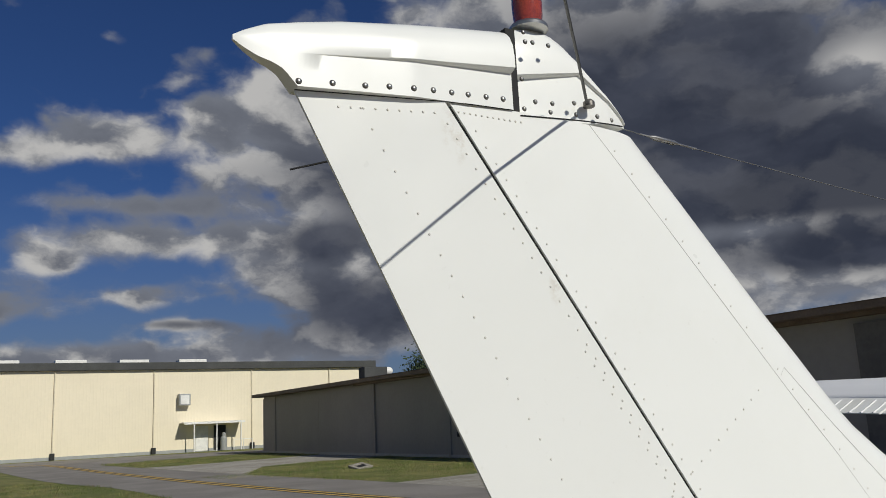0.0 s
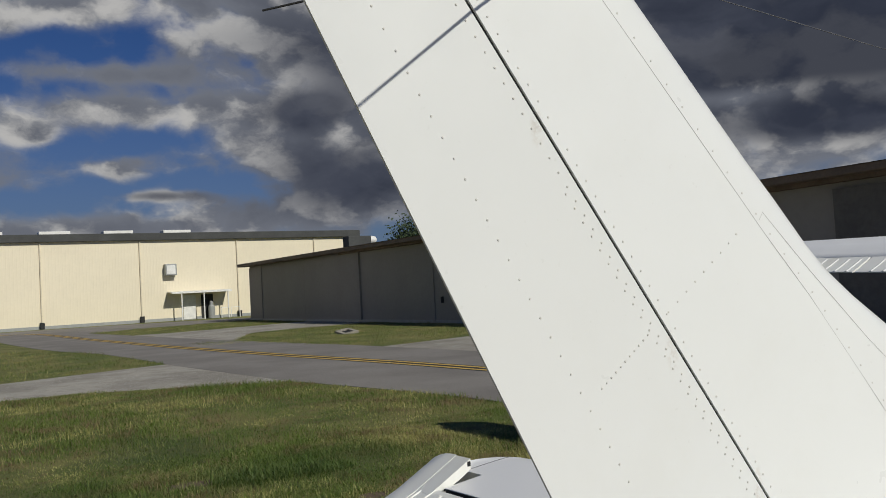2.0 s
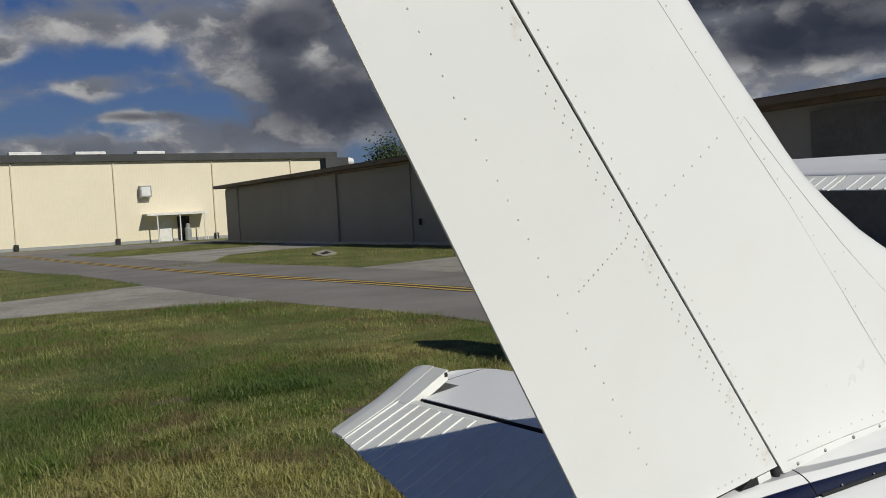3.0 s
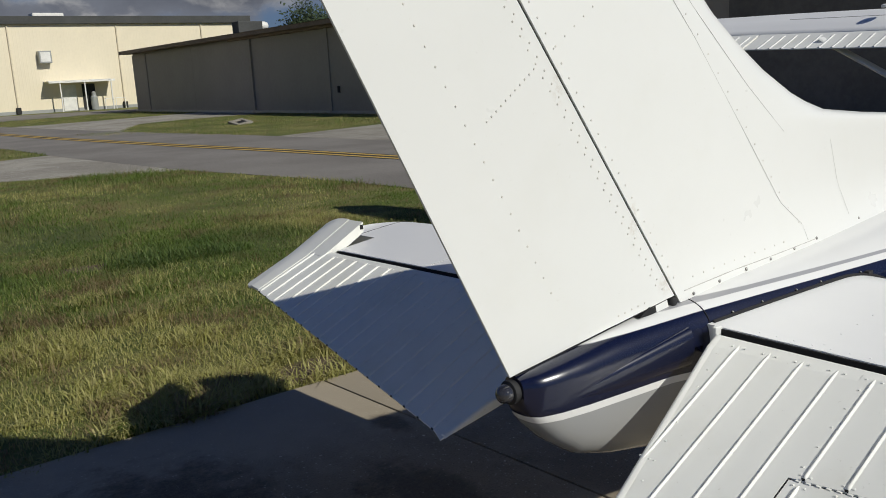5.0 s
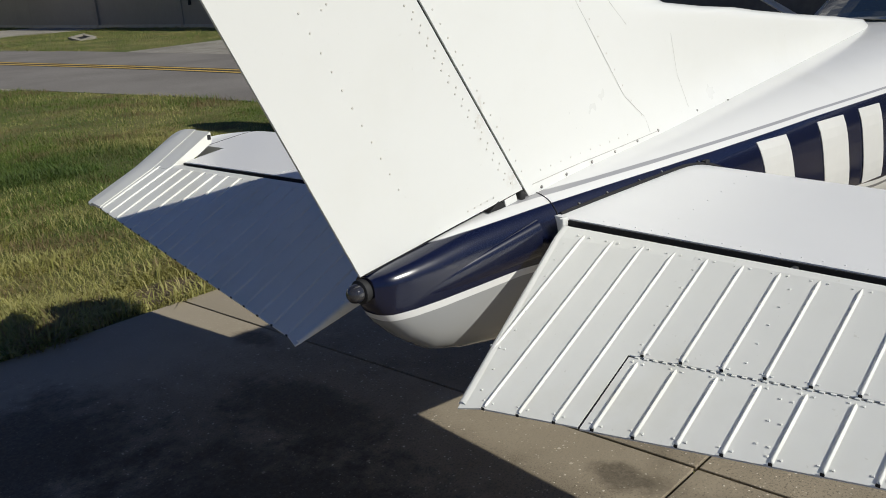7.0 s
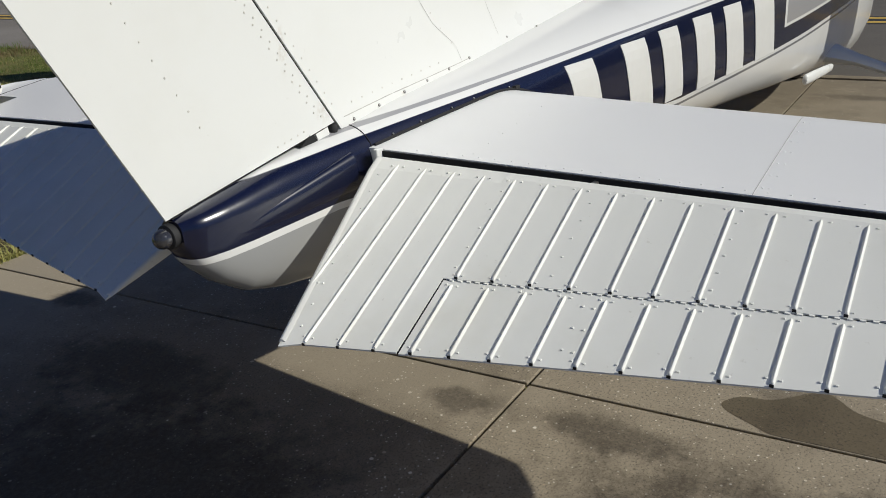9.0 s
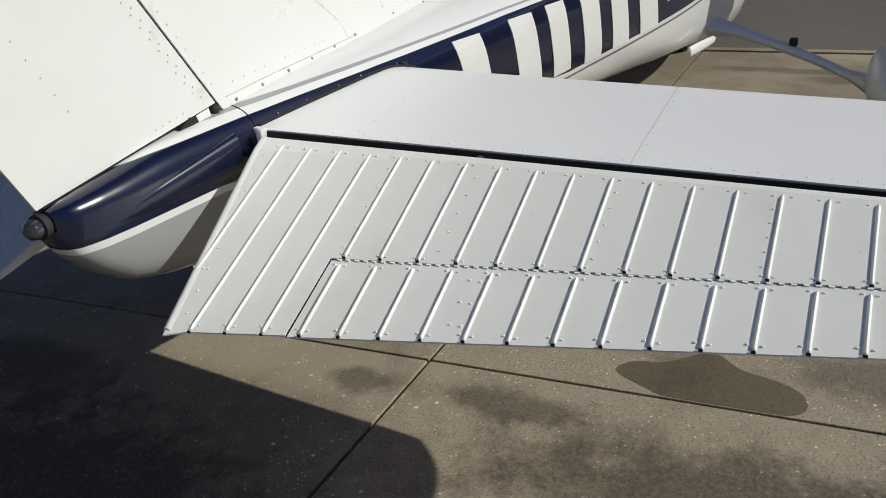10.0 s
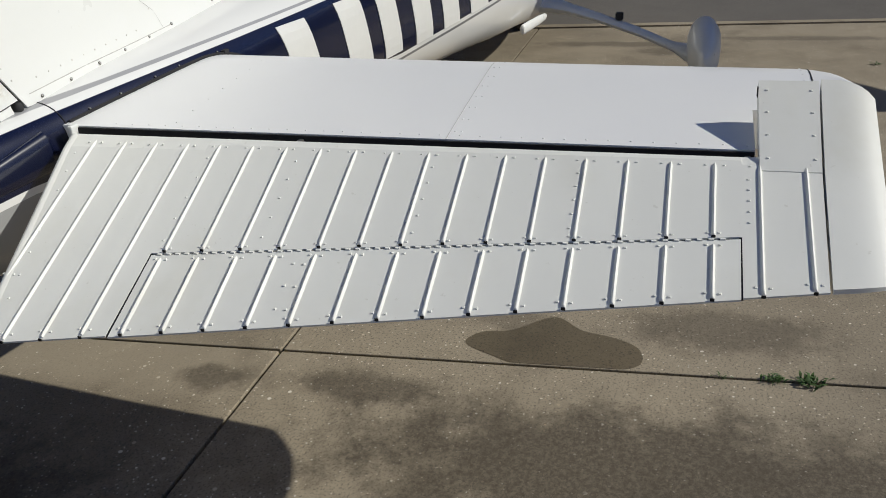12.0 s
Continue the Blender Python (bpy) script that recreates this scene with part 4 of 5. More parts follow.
            return (x, s * y, el_top(x, y) - 0.0005)
        tb = craft("trim_tab", sheet(4, 16, ttop, lambda u, v: el_thick(ttop(u, v)[0], lerp(TAB[0][1], TAB[1][1], v))), M_ELEV, el, "trim tab on a piano hinge")
        for k in range(N_RIB):
            y = Y_RIB + P_RIB * k
            if TAB[0][1] + 0.004 < y < TAB[1][1]:
                craft("tab_rib", bead((tab_x(y) - 0.010, y), (el_te(y) + 0.002, y), s), M_ELEV, tb, "", True, 60)
        bm = bmesh.new()
        for k in range(56):
            y = lerp(TAB[0][1] + 0.02, TAB[1][1] - 0.03, k / 55)
            x = tab_x(y)
            box(bm, (x - 0.0034, s * y - 0.0042, el_top(x, y) - 0.004), (x + 0.0042, s * y + 0.0042, el_top(x, y) + 0.0004))
        tagged(craft("piano_hinge", bm, M_ELEV, tb), kind="stuff")
        tr = []
        for k in range(N_RIB):
            y = Y_RIB + P_RIB * k
            if TAB[0][1] < y < TAB[1][1]:
                for dy in (-0.011, 0.011):
                    for x in (tab_x(y) - 0.012, el_te(y) + 0.012):
                        tr.append(((x, s * (y + dy), el_top(x, y)), nrm))
        for i in range(3):
            for dy in (-0.02, 0.0):
                x = lerp(tab_x(0.81) - 0.03, el_te(0.81) + 0.03, i / 2)
                tr.append(((x, s * (0.812 + dy), el_top(x, 0.81)), nrm))
        tagged(craft("rivets", rivets(tr, 0.0032, 0.0017), M_ELEV, tb), kind="stuff")
        # black fillers below the skin carry the shade of the tab's slots
        craft("slot", shell(1, 8, lambda u, v: (lerp(-0.002, 0.004, u) + tab_x(lerp(*[q[1] for q in TAB], v)), s * lerp(*[q[1] for q in TAB], v), el_top(tab_x(lerp(*[q[1] for q in TAB], v)), lerp(*[q[1] for q in TAB], v)) - 0.010), lambda u, v: 0.008, (0, 0, 1)), M_GAP, el)
        for y0, y1 in ((TAB[0][1] - 0.001, TAB[0][1] + 0.0068), (TAB[1][1] - 0.0048, TAB[1][1] + 0.001)):
            craft("slot", shell(8, 1, lambda u, v: (lerp(el_te(y0) + 0.002, tab_x(y0) + 0.004, u), s * lerp(y0, y1, v), el_top(lerp(el_te(y0) + 0.002, tab_x(y0) + 0.004, u), y0) - 0.0035), lambda u, v: 0.0022, (0, 0, 1)), M_GAP, el, "dark slot beside the trim tab")
    # stabilizer rivets, one row along the hinge, spar row and seam
    rows = []
    for k in range(34):
        y = 0.24 + 0.041 * k
        x = 0.022
        if y < 1.58:
            rows.append(((x, s * y, stab_z(x, y) + stab_half(x, y)), (0, 0, 1)))
    for y0 in (0.38, 1.005, 1.018, 1.675):
        for i in range(9):
            x = lerp(0.20 if y0 > 1.6 else 0.04, stab_le(y0) - 0.07, i / 8)
            rows.append(((x, s * y0, stab_z(x, y0) + stab_half(x, y0)), (0, 0, 1)))
    tagged(craft("rivets", rivets(rows, 0.0028, 0.0013), M_STAB, st), kind="stuff")
    seam = [(x, s * 0.995, stab_z(x, 0.995) + stab_half(x, 0.995) + 0.0002) for x in [lerp(0.006, stab_le(0.995) - 0.004, (i / 16) ** 0.7) for i in range(17)]]
    craft("seam", tube(bmesh.new(), seam, 0.0007, 5), M_SEAM, st)
    seam = [(x, s * 1.69, stab_z(x, 1.69) + stab_half(x, 1.69) - 0.0004) for x in [lerp(0.167, stab_le(1.69) - 0.002, i / 10) for i in range(11)]]
    craft("seam", tube(bmesh.new(), seam, 0.0020, 5), M_GAP, st)
    # dark root fairing strip where the stabilizer meets the body
    craft("root_seal", tube(bmesh.new(), [(x, s * (fus_half(x, stab_z(x, 0.2) + stab_half(x, 0.2)) + 0.003), stab_z(x, 0.2) + stab_half(x, 0.2) + 0.002) for x in [lerp(0.02, 0.65, i / 12) for i in range(13)]], 0.0055, 6), M_GAP, st)
    for x in (0.09, 0.19, 0.31, 0.40, 0.55):
        z = stab_z(x, 0.2) + stab_half(x, 0.2) + 0.008
        screw((x, s * (fus_half(x, z) + 0.002), z), (0, s * 0.7, 0.7), fuselage, 0.6)
    craft("root_clip", boxed((0.565, s * 0.213 - 0.006, stab_z(0.56, 0.2) + 0.058), (0.59, s * 0.213 + 0.008, stab_z(0.56, 0.2) + 0.068), 0.002), M_RUBBER, st)
    # rolled flange down the inboard edge of the elevator
    rings = []
    for i in range(13):
        x = lerp(el_te(0.26) + 0.002, -0.03, i / 12)
        y, z = root_y(x), el_top(x, 0.22)
        d = lerp(0.004, 0.045, i / 12)
        rings.append([(x, s * (y + a), z + b) for a, b in ((0.012, 0.0008), (0.004, 0.004), (-0.003, 0.003), (-0.006, -0.003), (-0.004, -d), (-0.001, -d), (0.001, -0.004))])
    craft("root_flange", loft(rings), M_ELEV, el, "rolled inboard edge", True, 60)
    # hinge fittings
    for y in (0.150, 0.690, 1.552):
        zt = 0.998 - 0.0185 * y
        craft("hinge_bracket", boxed((-0.022, s * y - 0.006, zt - 0.05), (0.004, s * y + 0.006, zt - 0.006 if y > 0.3 else zt + 0.008), 0.003), M_STEEL if y > 0.3 else M_WHITE, st)


tailplane(-1, True)
tailplane(1, False)

# ---- aircraft: rivets of fin and rudder ----


def on_fin(x, z):
    return (x, -fin_half(x, z) - 0.0004, z), (0, -1, 0)


def on_rud(x, z):
    return (x, -rud_half(x, z) - 0.0004, z), (0, -1, 0)


rows = []
for k in range(46):
    z = 1.09 + 0.0268 * k
    rows.append(on_rud(hinge_x(z) - 0.030, z))
    if k < 30:
        rows.append(on_rud(hinge_x(z + 0.013) - 0.043, z + 0.013))
for k in range(33):
    z = 1.14 + 0.0365 * k
    rows.append(on_rud(lerp(te_x(z), hinge_x(z), 0.365), z))
for k in range(11):
    f = k / 10
    rows.append(on_rud(lerp(-0.577, -0.465, f), lerp(1.508, 1.603, f)))
for k in range(9):
    x = lerp(-1.13, -0.95, k / 8)
    rows.append(on_rud(x, 2.306 + 0.008 * k / 8))
for k in range(5):
    x = lerp(-0.22, -0.14, k / 4)
    rows.append(on_rud(x, rud_bot(x) + 0.018))
tagged(craft("rivets", rivets(rows, 0.0028, 0.0011), M_RIVET, rudder), kind="stuff")
rows = []
for k in range(41):
    z = 1.11 + 0.0295 * k
    rows.append(on_fin(hinge_x(z) + 0.026, z))
for k in range(26):
    z = 1.17 + 0.045 * k
    x = curve([(1.118, 0.506), (1.232, 0.400), (1.659, 0.042), (1.803, -0.094), (2.18, -0.435), (2.344, -0.587)], z) + 0.018
    rows.append(on_fin(x, z))
for k in range(9):
    f = k / 8
    rows.append(on_fin(lerp(-0.407, -0.19, f), lerp(1.645, 1.80, f)))
for k in range(12):
    x = lerp(-0.90, -0.76, k / 11)
    rows.append(on_fin(x, 2.322))
for k in range(10):
    f = k / 9
    rows.append(on_fin(lerp(0.03, 0.40, f), lerp(1.10, 1.128, f)))
tagged(craft("rivets", rivets(rows, 0.0027, 0.0011), M_RIVET, fin), kind="stuff")
SEAM1 = [(0.506, 1.118), (0.492, 1.163), (0.400, 1.232), (0.228, 1.438), (0.042, 1.659), (-0.094, 1.803), (-0.435, 2.180), (-0.587, 2.344)]
craft("skin_seam", tube(bmesh.new(), [(x, -fin_half(x, z) - 0.0002, z) for x, z in SEAM1], 0.0005, 5), M_SEAM, fin)
craft("skin_seam", tube(bmesh.new(), [(x, -fin_half(x, z) - 0.0002, z) for x, z in ((0.619, 1.450), (0.653, 1.373), (0.690, 1.256), (0.726, 1.148))], 0.0003, 5), M_SEAM, fin)
craft("skin_seam", tube(bmesh.new(), [(x, -fin_half(x, z) - 0.0002, z) for x, z in ((-0.106, 1.831), (-0.090, 1.849), (0.047, 1.726), (0.254, 1.542), (0.414, 1.417))], 0.0005, 5), M_SEAM, fin)
craft("cap_seam", tube(bmesh.new(), [(x, -fin_half(x, 2.338) - 0.0005, lerp(2.336, 2.359, (x + 0.760) / 0.29)) for x in [lerp(-0.760, -0.485, i / 8) for i in range(9)]], 0.0016, 5), M_GAP, fin)
craft("cap_seam", tube(bmesh.new(), [(x, -0.0005 - rud_half(x, 2.328), lerp(2.328, 2.344, (x + 1.207) / 0.43)) for x in [lerp(-1.207, -0.78, i / 8) for i in range(9)]], 0.0018, 5), M_GAP, rudder)

# ---- aircraft: wings, struts, wheels ----


def wing_le(y):
    return curve([(0, 5.20), (2.45, 5.20), (5.25, 4.86), (5.42, 4.76), (5.5, 4.55)], y)


def wing_te(y):
    return curve([(0, 4.20), (2.45, 4.20), (5.3, 4.16), (5.5, 4.25)], y)


def wing_z(f, y):
    """Upper and lower skin at f (0 leading edge, 1 trailing edge)."""
    up = curve([(0, 0), (0.02, 0.038), (0.06, 0.068), (0.15, 0.110), (0.30, 0.135), (0.45, 0.118), (0.60, 0.062), (0.76, -0.032), (0.9, -0.095), (1, -0.135)], f)
    lo = curve([(0, 0), (0.02, -0.03), (0.08, -0.05), (0.30, -0.075), (0.60, -0.098), (1, -0.142)], f)
    k = curve([(0, 1.0), (2.45, 1.0), (5.4, 0.70), (5.5, 0.2)], y)
    z0 = 1.745 + 0.045 * y
    return z0 + up * k, z0 + lo * k


def wing_skin(s, f0, f1, y0, y1, nf=20, ny=14, drop=0.0):
    def mid(u, v):
        y = lerp(y0, y1, v)
        f = lerp(f0, f1, u ** 1.5 if f0 == 0 else u)
        a, b = wing_z(f, y)
        return (lerp(wing_le(y), wing_te(y), f), s * y, (a + b) / 2 - drop * (f - f0))

    def half(u, v):
        a, b = wing_z(lerp(f0, f1, u ** 1.5 if f0 == 0 else u), lerp(y0, y1, v))
        return max(0.0008, (a - b) / 2)
    return shell(nf, ny, mid, half, (0, 0, 1))


for s in (1, -1):
    w = craft("wing", wing_skin(s, 0.0, 0.745, 0.35, 5.5, 22, 16), M_STAB, None, "white tapered high wing", True, 60)
    craft("wing_root", wing_skin(s, 0.0, 0.99, 0.0, 0.62, 18, 3), M_STAB, w, "", True, 60)
    for y0, y1, name in ((0.63, 2.52, "flap"), (2.54, 5.30, "aileron")):
        fl = craft(name, wing_skin(s, 0.752, 1.0, y0, y1, 6, 10), M_ELEV, w, "ribbed white " + name, True, 60)
        for k in range(int((y1 - y0) / 0.0955)):
            y = y0 + 0.05 + 0.0955 * k
            bm = bmesh.new()
            rings = []
            for f in (0.775, 0.80, 0.9, 0.998):
                a, _ = wing_z(f, y)
                x = lerp(wing_le(y), wing_te(y), f)
                rings.append([bm.verts.new((x, s * (y + q * 0.008), a - 0.001 + g * (0.008 if f > 0.78 else 0.001))) for q, g in ((-1, 0), (-0.4, 1), (0.4, 1), (1, 0))])
            for r, q in zip(rings, rings[1:]):
                for i in range(3):
                    bm.faces.new((r[i], r[i + 1], q[i + 1], q[i]))
            craft("rib", bm, M_CHAR, fl)
    craft("seam", tube(bmesh.new(), [(lerp(wing_le(y), wing_te(y), 0.55), s * y, wing_z(0.55, y)[0] + 0.0005) for y in (0.65, 1.5, 2.4)], 0.003, 5), M_SEAM, w)
    craft("fuel_cap", lathe(bmesh.new(), [(0.035, 0.0), (0.035, 0.015), (0.02, 0.022)], (4.6, s * 1.65, wing_z(0.31, 1.65)[0])), M_WHITE, w, "", True)
    # strut: a flattened bar from the body's lower corner to the wing
    a, b = Vector((4.3, s * 0.50, 0.93)), Vector((4.35, s * 1.98, 1.76))
    rings = []
    d = (b - a).normalized()
    across = d.cross(Vector((1, 0, 0))).normalized()
    for f, k in ((0.0, 1.0), (0.03, 1.0), (0.97, 1.0), (1.0, 1.0)):
        p = a.lerp(b, f)
        rings.append([p + Vector((0.055 * math.cos(t * math.pi / 8), 0, 0)) + across * 0.018 * math.sin(t * math.pi / 8) for t in range(16)])
    craft("wing_strut", loft(rings), M_WHITE, w, "white streamlined wing strut", True, 60)
    # main leg and wheel with its fairing
    pts = [(4.22, s * 0.40, 0.560), (4.22, s * 0.54, 0.540), (4.22, s * 0.66, 0.510), (4.22, s * 0.85, 0.450), (4.22, s * 1.12, 0.350), (4.22, s * 1.34, 0.252), (4.22, s * 1.42, 0.215), (4.22, s * 1.50, 0.19)]
    rings = []
    for i, p in enumerate(pts):
        w2, t2 = (0.16, 0.14, 0.095, 0.08, 0.07, 0.07, 0.10, 0.12)[i], (0.075, 0.055, 0.035, 0.03, 0.028, 0.03, 0.055, 0.08)[i]
        rings.append([Vector(p) + Vector((w2 * math.cos(t * math.pi / 6), 0, t2 * math.sin(t * math.pi / 6))) for t in range(12)])
    leg = craft("landing_gear_leg", loft(rings), M_WHITE, None, "white sprung landing gear leg", True, 60)
    wh = craft("wheel", loft([[Vector((4.22 + r * math.cos(k * math.pi / 12), s * 1.532 + h, 0.19 + r * math.sin(k * math.pi / 12))) for k in range(24)] for r, h in ((0.05, -0.06), (0.12, -0.072), (0.165, -0.066), (0.178, -0.04), (0.18, 0), (0.178, 0.04), (0.165, 0.066), (0.12, 0.072), (0.05, 0.06))]), M_RUBBER, leg, "black tyre", True)
    fair = []
    for x, wd, zt, zb in ((3.82, 0.01, 0.24, 0.20), (3.87, 0.04, 0.285, 0.125), (3.97, 0.078, 0.34, 0.07), (4.11, 0.10, 0.38, 0.04), (4.26, 0.108, 0.40, 0.03), (4.41, 0.10, 0.385, 0.035), (4.51, 0.078, 0.345, 0.07), (4.58, 0.045, 0.29, 0.13), (4.61, 0.012, 0.24, 0.215)):
        fair.append([(x - 0.04, s * 1.532 + wd * math.cos(t * math.pi / 10), 0.032 + (zt + zb) / 2 + (zt - zb) / 2 * math.copysign(abs(math.sin(t * math.pi / 10)) ** 0.8, math.sin(t * math.pi / 10))) for t in range(20)])
    craft("wheel_fairing", loft(fair), M_WHITE, leg, "white streamlined wheel fairing", True, 60)
    craft("brake_line_clip", boxed((4.20, s * 0.995 - 0.025, 0.425), (4.25, s * 0.995 + 0.025, 0.475), 0.01), M_RUBBER, leg)
    # boarding step
    rings = []
    for f, k in ((0, 0.35), (0.06, 0.7), (0.3, 0.9), (0.7, 1.0), (0.97, 1.0), (1.0, 0.8)):
        p = Vector((3.85, s * 0.574, 0.530)).lerp(Vector((3.50, s * 0.487, 0.512)), f)
        rings.append([p + Vector((0, 0.016 * k * math.cos(t * math.pi / 6), 0.031 * k * math.sin(t * math.pi / 6))) for t in range(12)])
    craft("boarding_step", loft(rings), M_WHITE, None, "white boarding step", True, 60)
# nose wheel, cowl front and propeller
ng = craft("nose_gear_leg", tube(bmesh.new(), [(5.80, 0, 0.55), (5.95, 0, 0.24)], 0.035, 12), M_WHITE, None, "white nose gear leg", True)
craft("wheel", loft([[Vector((5.95 + r * math.cos(k * math.pi / 12), h, 0.235 + r * math.sin(k * math.pi / 12))) for k in range(24)] for r, h in ((0.05, -0.05), (0.17, -0.06), (0.19, 0), (0.17, 0.06), (0.05, 0.05))]), M_RUBBER, ng, "black tyre", True)
prop = craft("propeller", lathe(bmesh.new(), [(0.17, 0.0), (0.165, 0.08), (0.13, 0.18), (0.07, 0.25), (0.01, 0.28)], (6.75, 0, 0.91), "X"), M_WHITE, None, "two-blade propeller with a white spinner", True)
for s in (1, -1):
    craft("blade", shell(4, 8, lambda u, v: (6.85 + 0.03 * (u - 0.5), s * lerp(0.1, 1.03, v), 0.91 + lerp(-0.07, 0.07, u) * (1 - 0.4 * v)), lambda u, v: 0.008, (1, 0, 0)), M_RUBBER, prop)
# cabin windows set on the skin
for s in (1, -1):
    for x0, x1, zlo, zhi in ((2.95, 3.55, 1.20, 1.42), (3.70, 4.75, 1.16, 1.56)):
        def pane(u, v):
            z = lerp(zlo, min(zhi, curve([(r[0], r[2]) for r in SECT], lerp(x0, x1, u)) - 0.12), v)
            x = lerp(x0, x1, u)
            return (x, s * (fus_half(x, z) + 0.003), z)
        craft("side_window", shell(8, 6, pane, lambda u, v: 0.002, (0, 1, 0)), M_WINDOW, fuselage, "dark tinted side window")


def rear_pane(u, v):
    x = lerp(2.50, 3.05, v)
    y = lerp(-1, 1, u) * lerp(0.26, 0.32, v)
    top, zc, w = (curve([(r[0], r[k]) for r in SECT], x) for k in (2, 4, 1))
    return (x - 0.004, y, zc + (top - zc) * max(0.0, 1 - (abs(y) / w) ** 3.0) ** (1 / 3.0) + 0.006)


craft("rear_window", shell(10, 8, rear_pane, lambda u, v: 0.002, (0, 0, 1)), M_WINDOW, fuselage, "tinted rear cabin window")

# ---- ground ----
bm = bmesh.new()
vs = [bm.verts.new((x, y, -0.018)) for x, y in ((-1500, -1500), (1500, -1500), (1500, 1500), (-1500, 1500))]
bm.faces.new(vs)
ground = tagged(part("ground", bm, M_TURF), "grass field of patchy green and dry turf", "ground", kind="structure")
apron = thing("pavement", "weathered brown-grey concrete apron with dark stains, darkened in the tail's shade", "pavement", kind="structure")


def skewed(bm):
    """The cross joints are not quite square to the long ones."""
    for v in bm.verts:
        v.co.x -= 0.0655 * v.co.y
    return bm


XS = [-9.0, -4.6, 0.662, 5.95]
YS = [2.66, -0.178, -3.2, -6.3, -9.4, -12.5]
for x0, x1 in zip(XS, XS[1:]):
    for y1, y0 in zip(YS, YS[1:]):
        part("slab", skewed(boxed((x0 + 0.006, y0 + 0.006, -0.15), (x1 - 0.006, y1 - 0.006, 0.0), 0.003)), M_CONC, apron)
part("joint_filler", skewed(boxed((-9, -12.5, -0.14), (5.94, 2.655, -0.02))), M_GAP, apron)


def strip(name, pts_a, pts_b, z, mat, label, category, thick=0.1):
    """A paved band between two edge lines."""
    bm = bmesh.new()
    t = [[bm.verts.new((x, y, zz)) for x, y in p] for p in (pts_a, pts_b) for zz in (z, z - thick)]
    a, al, b, bl = t
    for i in range(len(a) - 1):
        bm.faces.new((a[i], a[i + 1], b[i + 1], b[i]))
        bm.faces.new((a[i], a[i + 1], al[i + 1], al[i]))
        bm.faces.new((b[i], b[i + 1], bl[i + 1], bl[i]))
    return tagged(part(name, bm, mat), label, category, kind="structure")


def road_x(y, off):
    """The taxiway line runs along y and bends away far off."""
    return curve([(-60, 15.3), (-1, 9.5), (8, 8.62), (13, 8.11), (16.5, 7.86), (22, 7.22), (31.5, 6.37), (45.5, 5.58), (60, 5.12), (64, 4.7), (67, 3.0), (70, -2.0)], y) + off


ys = [-60, -30, -10, 0, 2, 4, 6, 8, 9, 10, 11, 12, 13, 15, 17, 20, 22, 25, 28, 31.5, 35, 40, 45.5, 50, 55, 60, 62, 64, 65.5, 67, 68.5, 70]
NEAR_EDGE = [(-60, 8.4), (0, 6.0), (4, 5.78), (8.9, 5.5), (10.7, 5.37), (13, 4.98), (15.2, 4.55), (22, 4.05), (27.5, 3.9), (32, 3.6), (36, 2.7), (42, 2.2), (48, 1.9), (70, 1.0)]
FAR_EDGE = [(-60, 15.5), (0, 11.9), (12, 11.0), (24.5, 10.1), (33.2, 9.05), (46, 8.0), (56, 7.25), (66, 6.6), (70, 6.4)]
strip("road", [(curve(NEAR_EDGE, y), y) for y in ys], [(curve(FAR_EDGE, y), y) for y in ys], -0.01, M_ASPH, "grey asphalt taxiway with a double yellow line", "taxiway")
strip("kerb", [(5.955 - 0.0655 * y, y) for y in (-12.5, 2.6)], [(6.07 - 0.06 * y, y) for y in (-12.5, 2.6)], 0.012, M_CONC, "worn concrete edge beside the taxiway", "kerb")
strip("road", [(-40, 60.0), (1, 59.5), (7.2, 57.5), (12.0, 59.5), (22, 63)], [(-40, 75.0), (1, 75), (7.2, 75), (12, 74.5), (22, 70)], -0.014, M_ASPH, "grey asphalt side road before the cream hangar", "taxiway")
strip("line_border", [(road_x(y, -0.31), y) for y in ys], [(road_x(y, 0.31), y) for y in ys], -0.008, M_BORDER, "black painted border of the taxiway lines", "line", 0.003)
for off in (-0.16, 0.16):
    strip("yellow_line", [(road_x(y, off - 0.065), y) for y in ys], [(road_x(y, off + 0.065), y) for y in ys], -0.006, M_YELLOW, "yellow painted taxiway line", "line", 0.003)
strip("pavement", [(-20, 17.8), (0.8, 17.3), (4.65, 15.1)], [(-20, 21.6), (-0.1, 21.7), (4.1, 23.2)], -0.012, M_PALE, "pale concrete crossing between two grass plots", "pavement")
strip("pavement", [(9.0, 33.0), (11.8, 39.1), (14.2, 40.2), (19.5, 41.0)], [(8.0, 47.5), (11.9, 47.6), (15.0, 48.6), (19.5, 50.0)], -0.012, M_PALE, "pale concrete path to the dark hangar", "pavement")
strip("pavement", [(12.5, -10), (10.9, 12), (10.35, 20.5), (10.3, 22.2)], [(19.5, -10), (19.5, 12), (19.5, 21.5), (19.4, 24.5)], -0.012, M_PALE, "pale concrete apron before the dark hangar", "pavement")

# ---- hangars ----


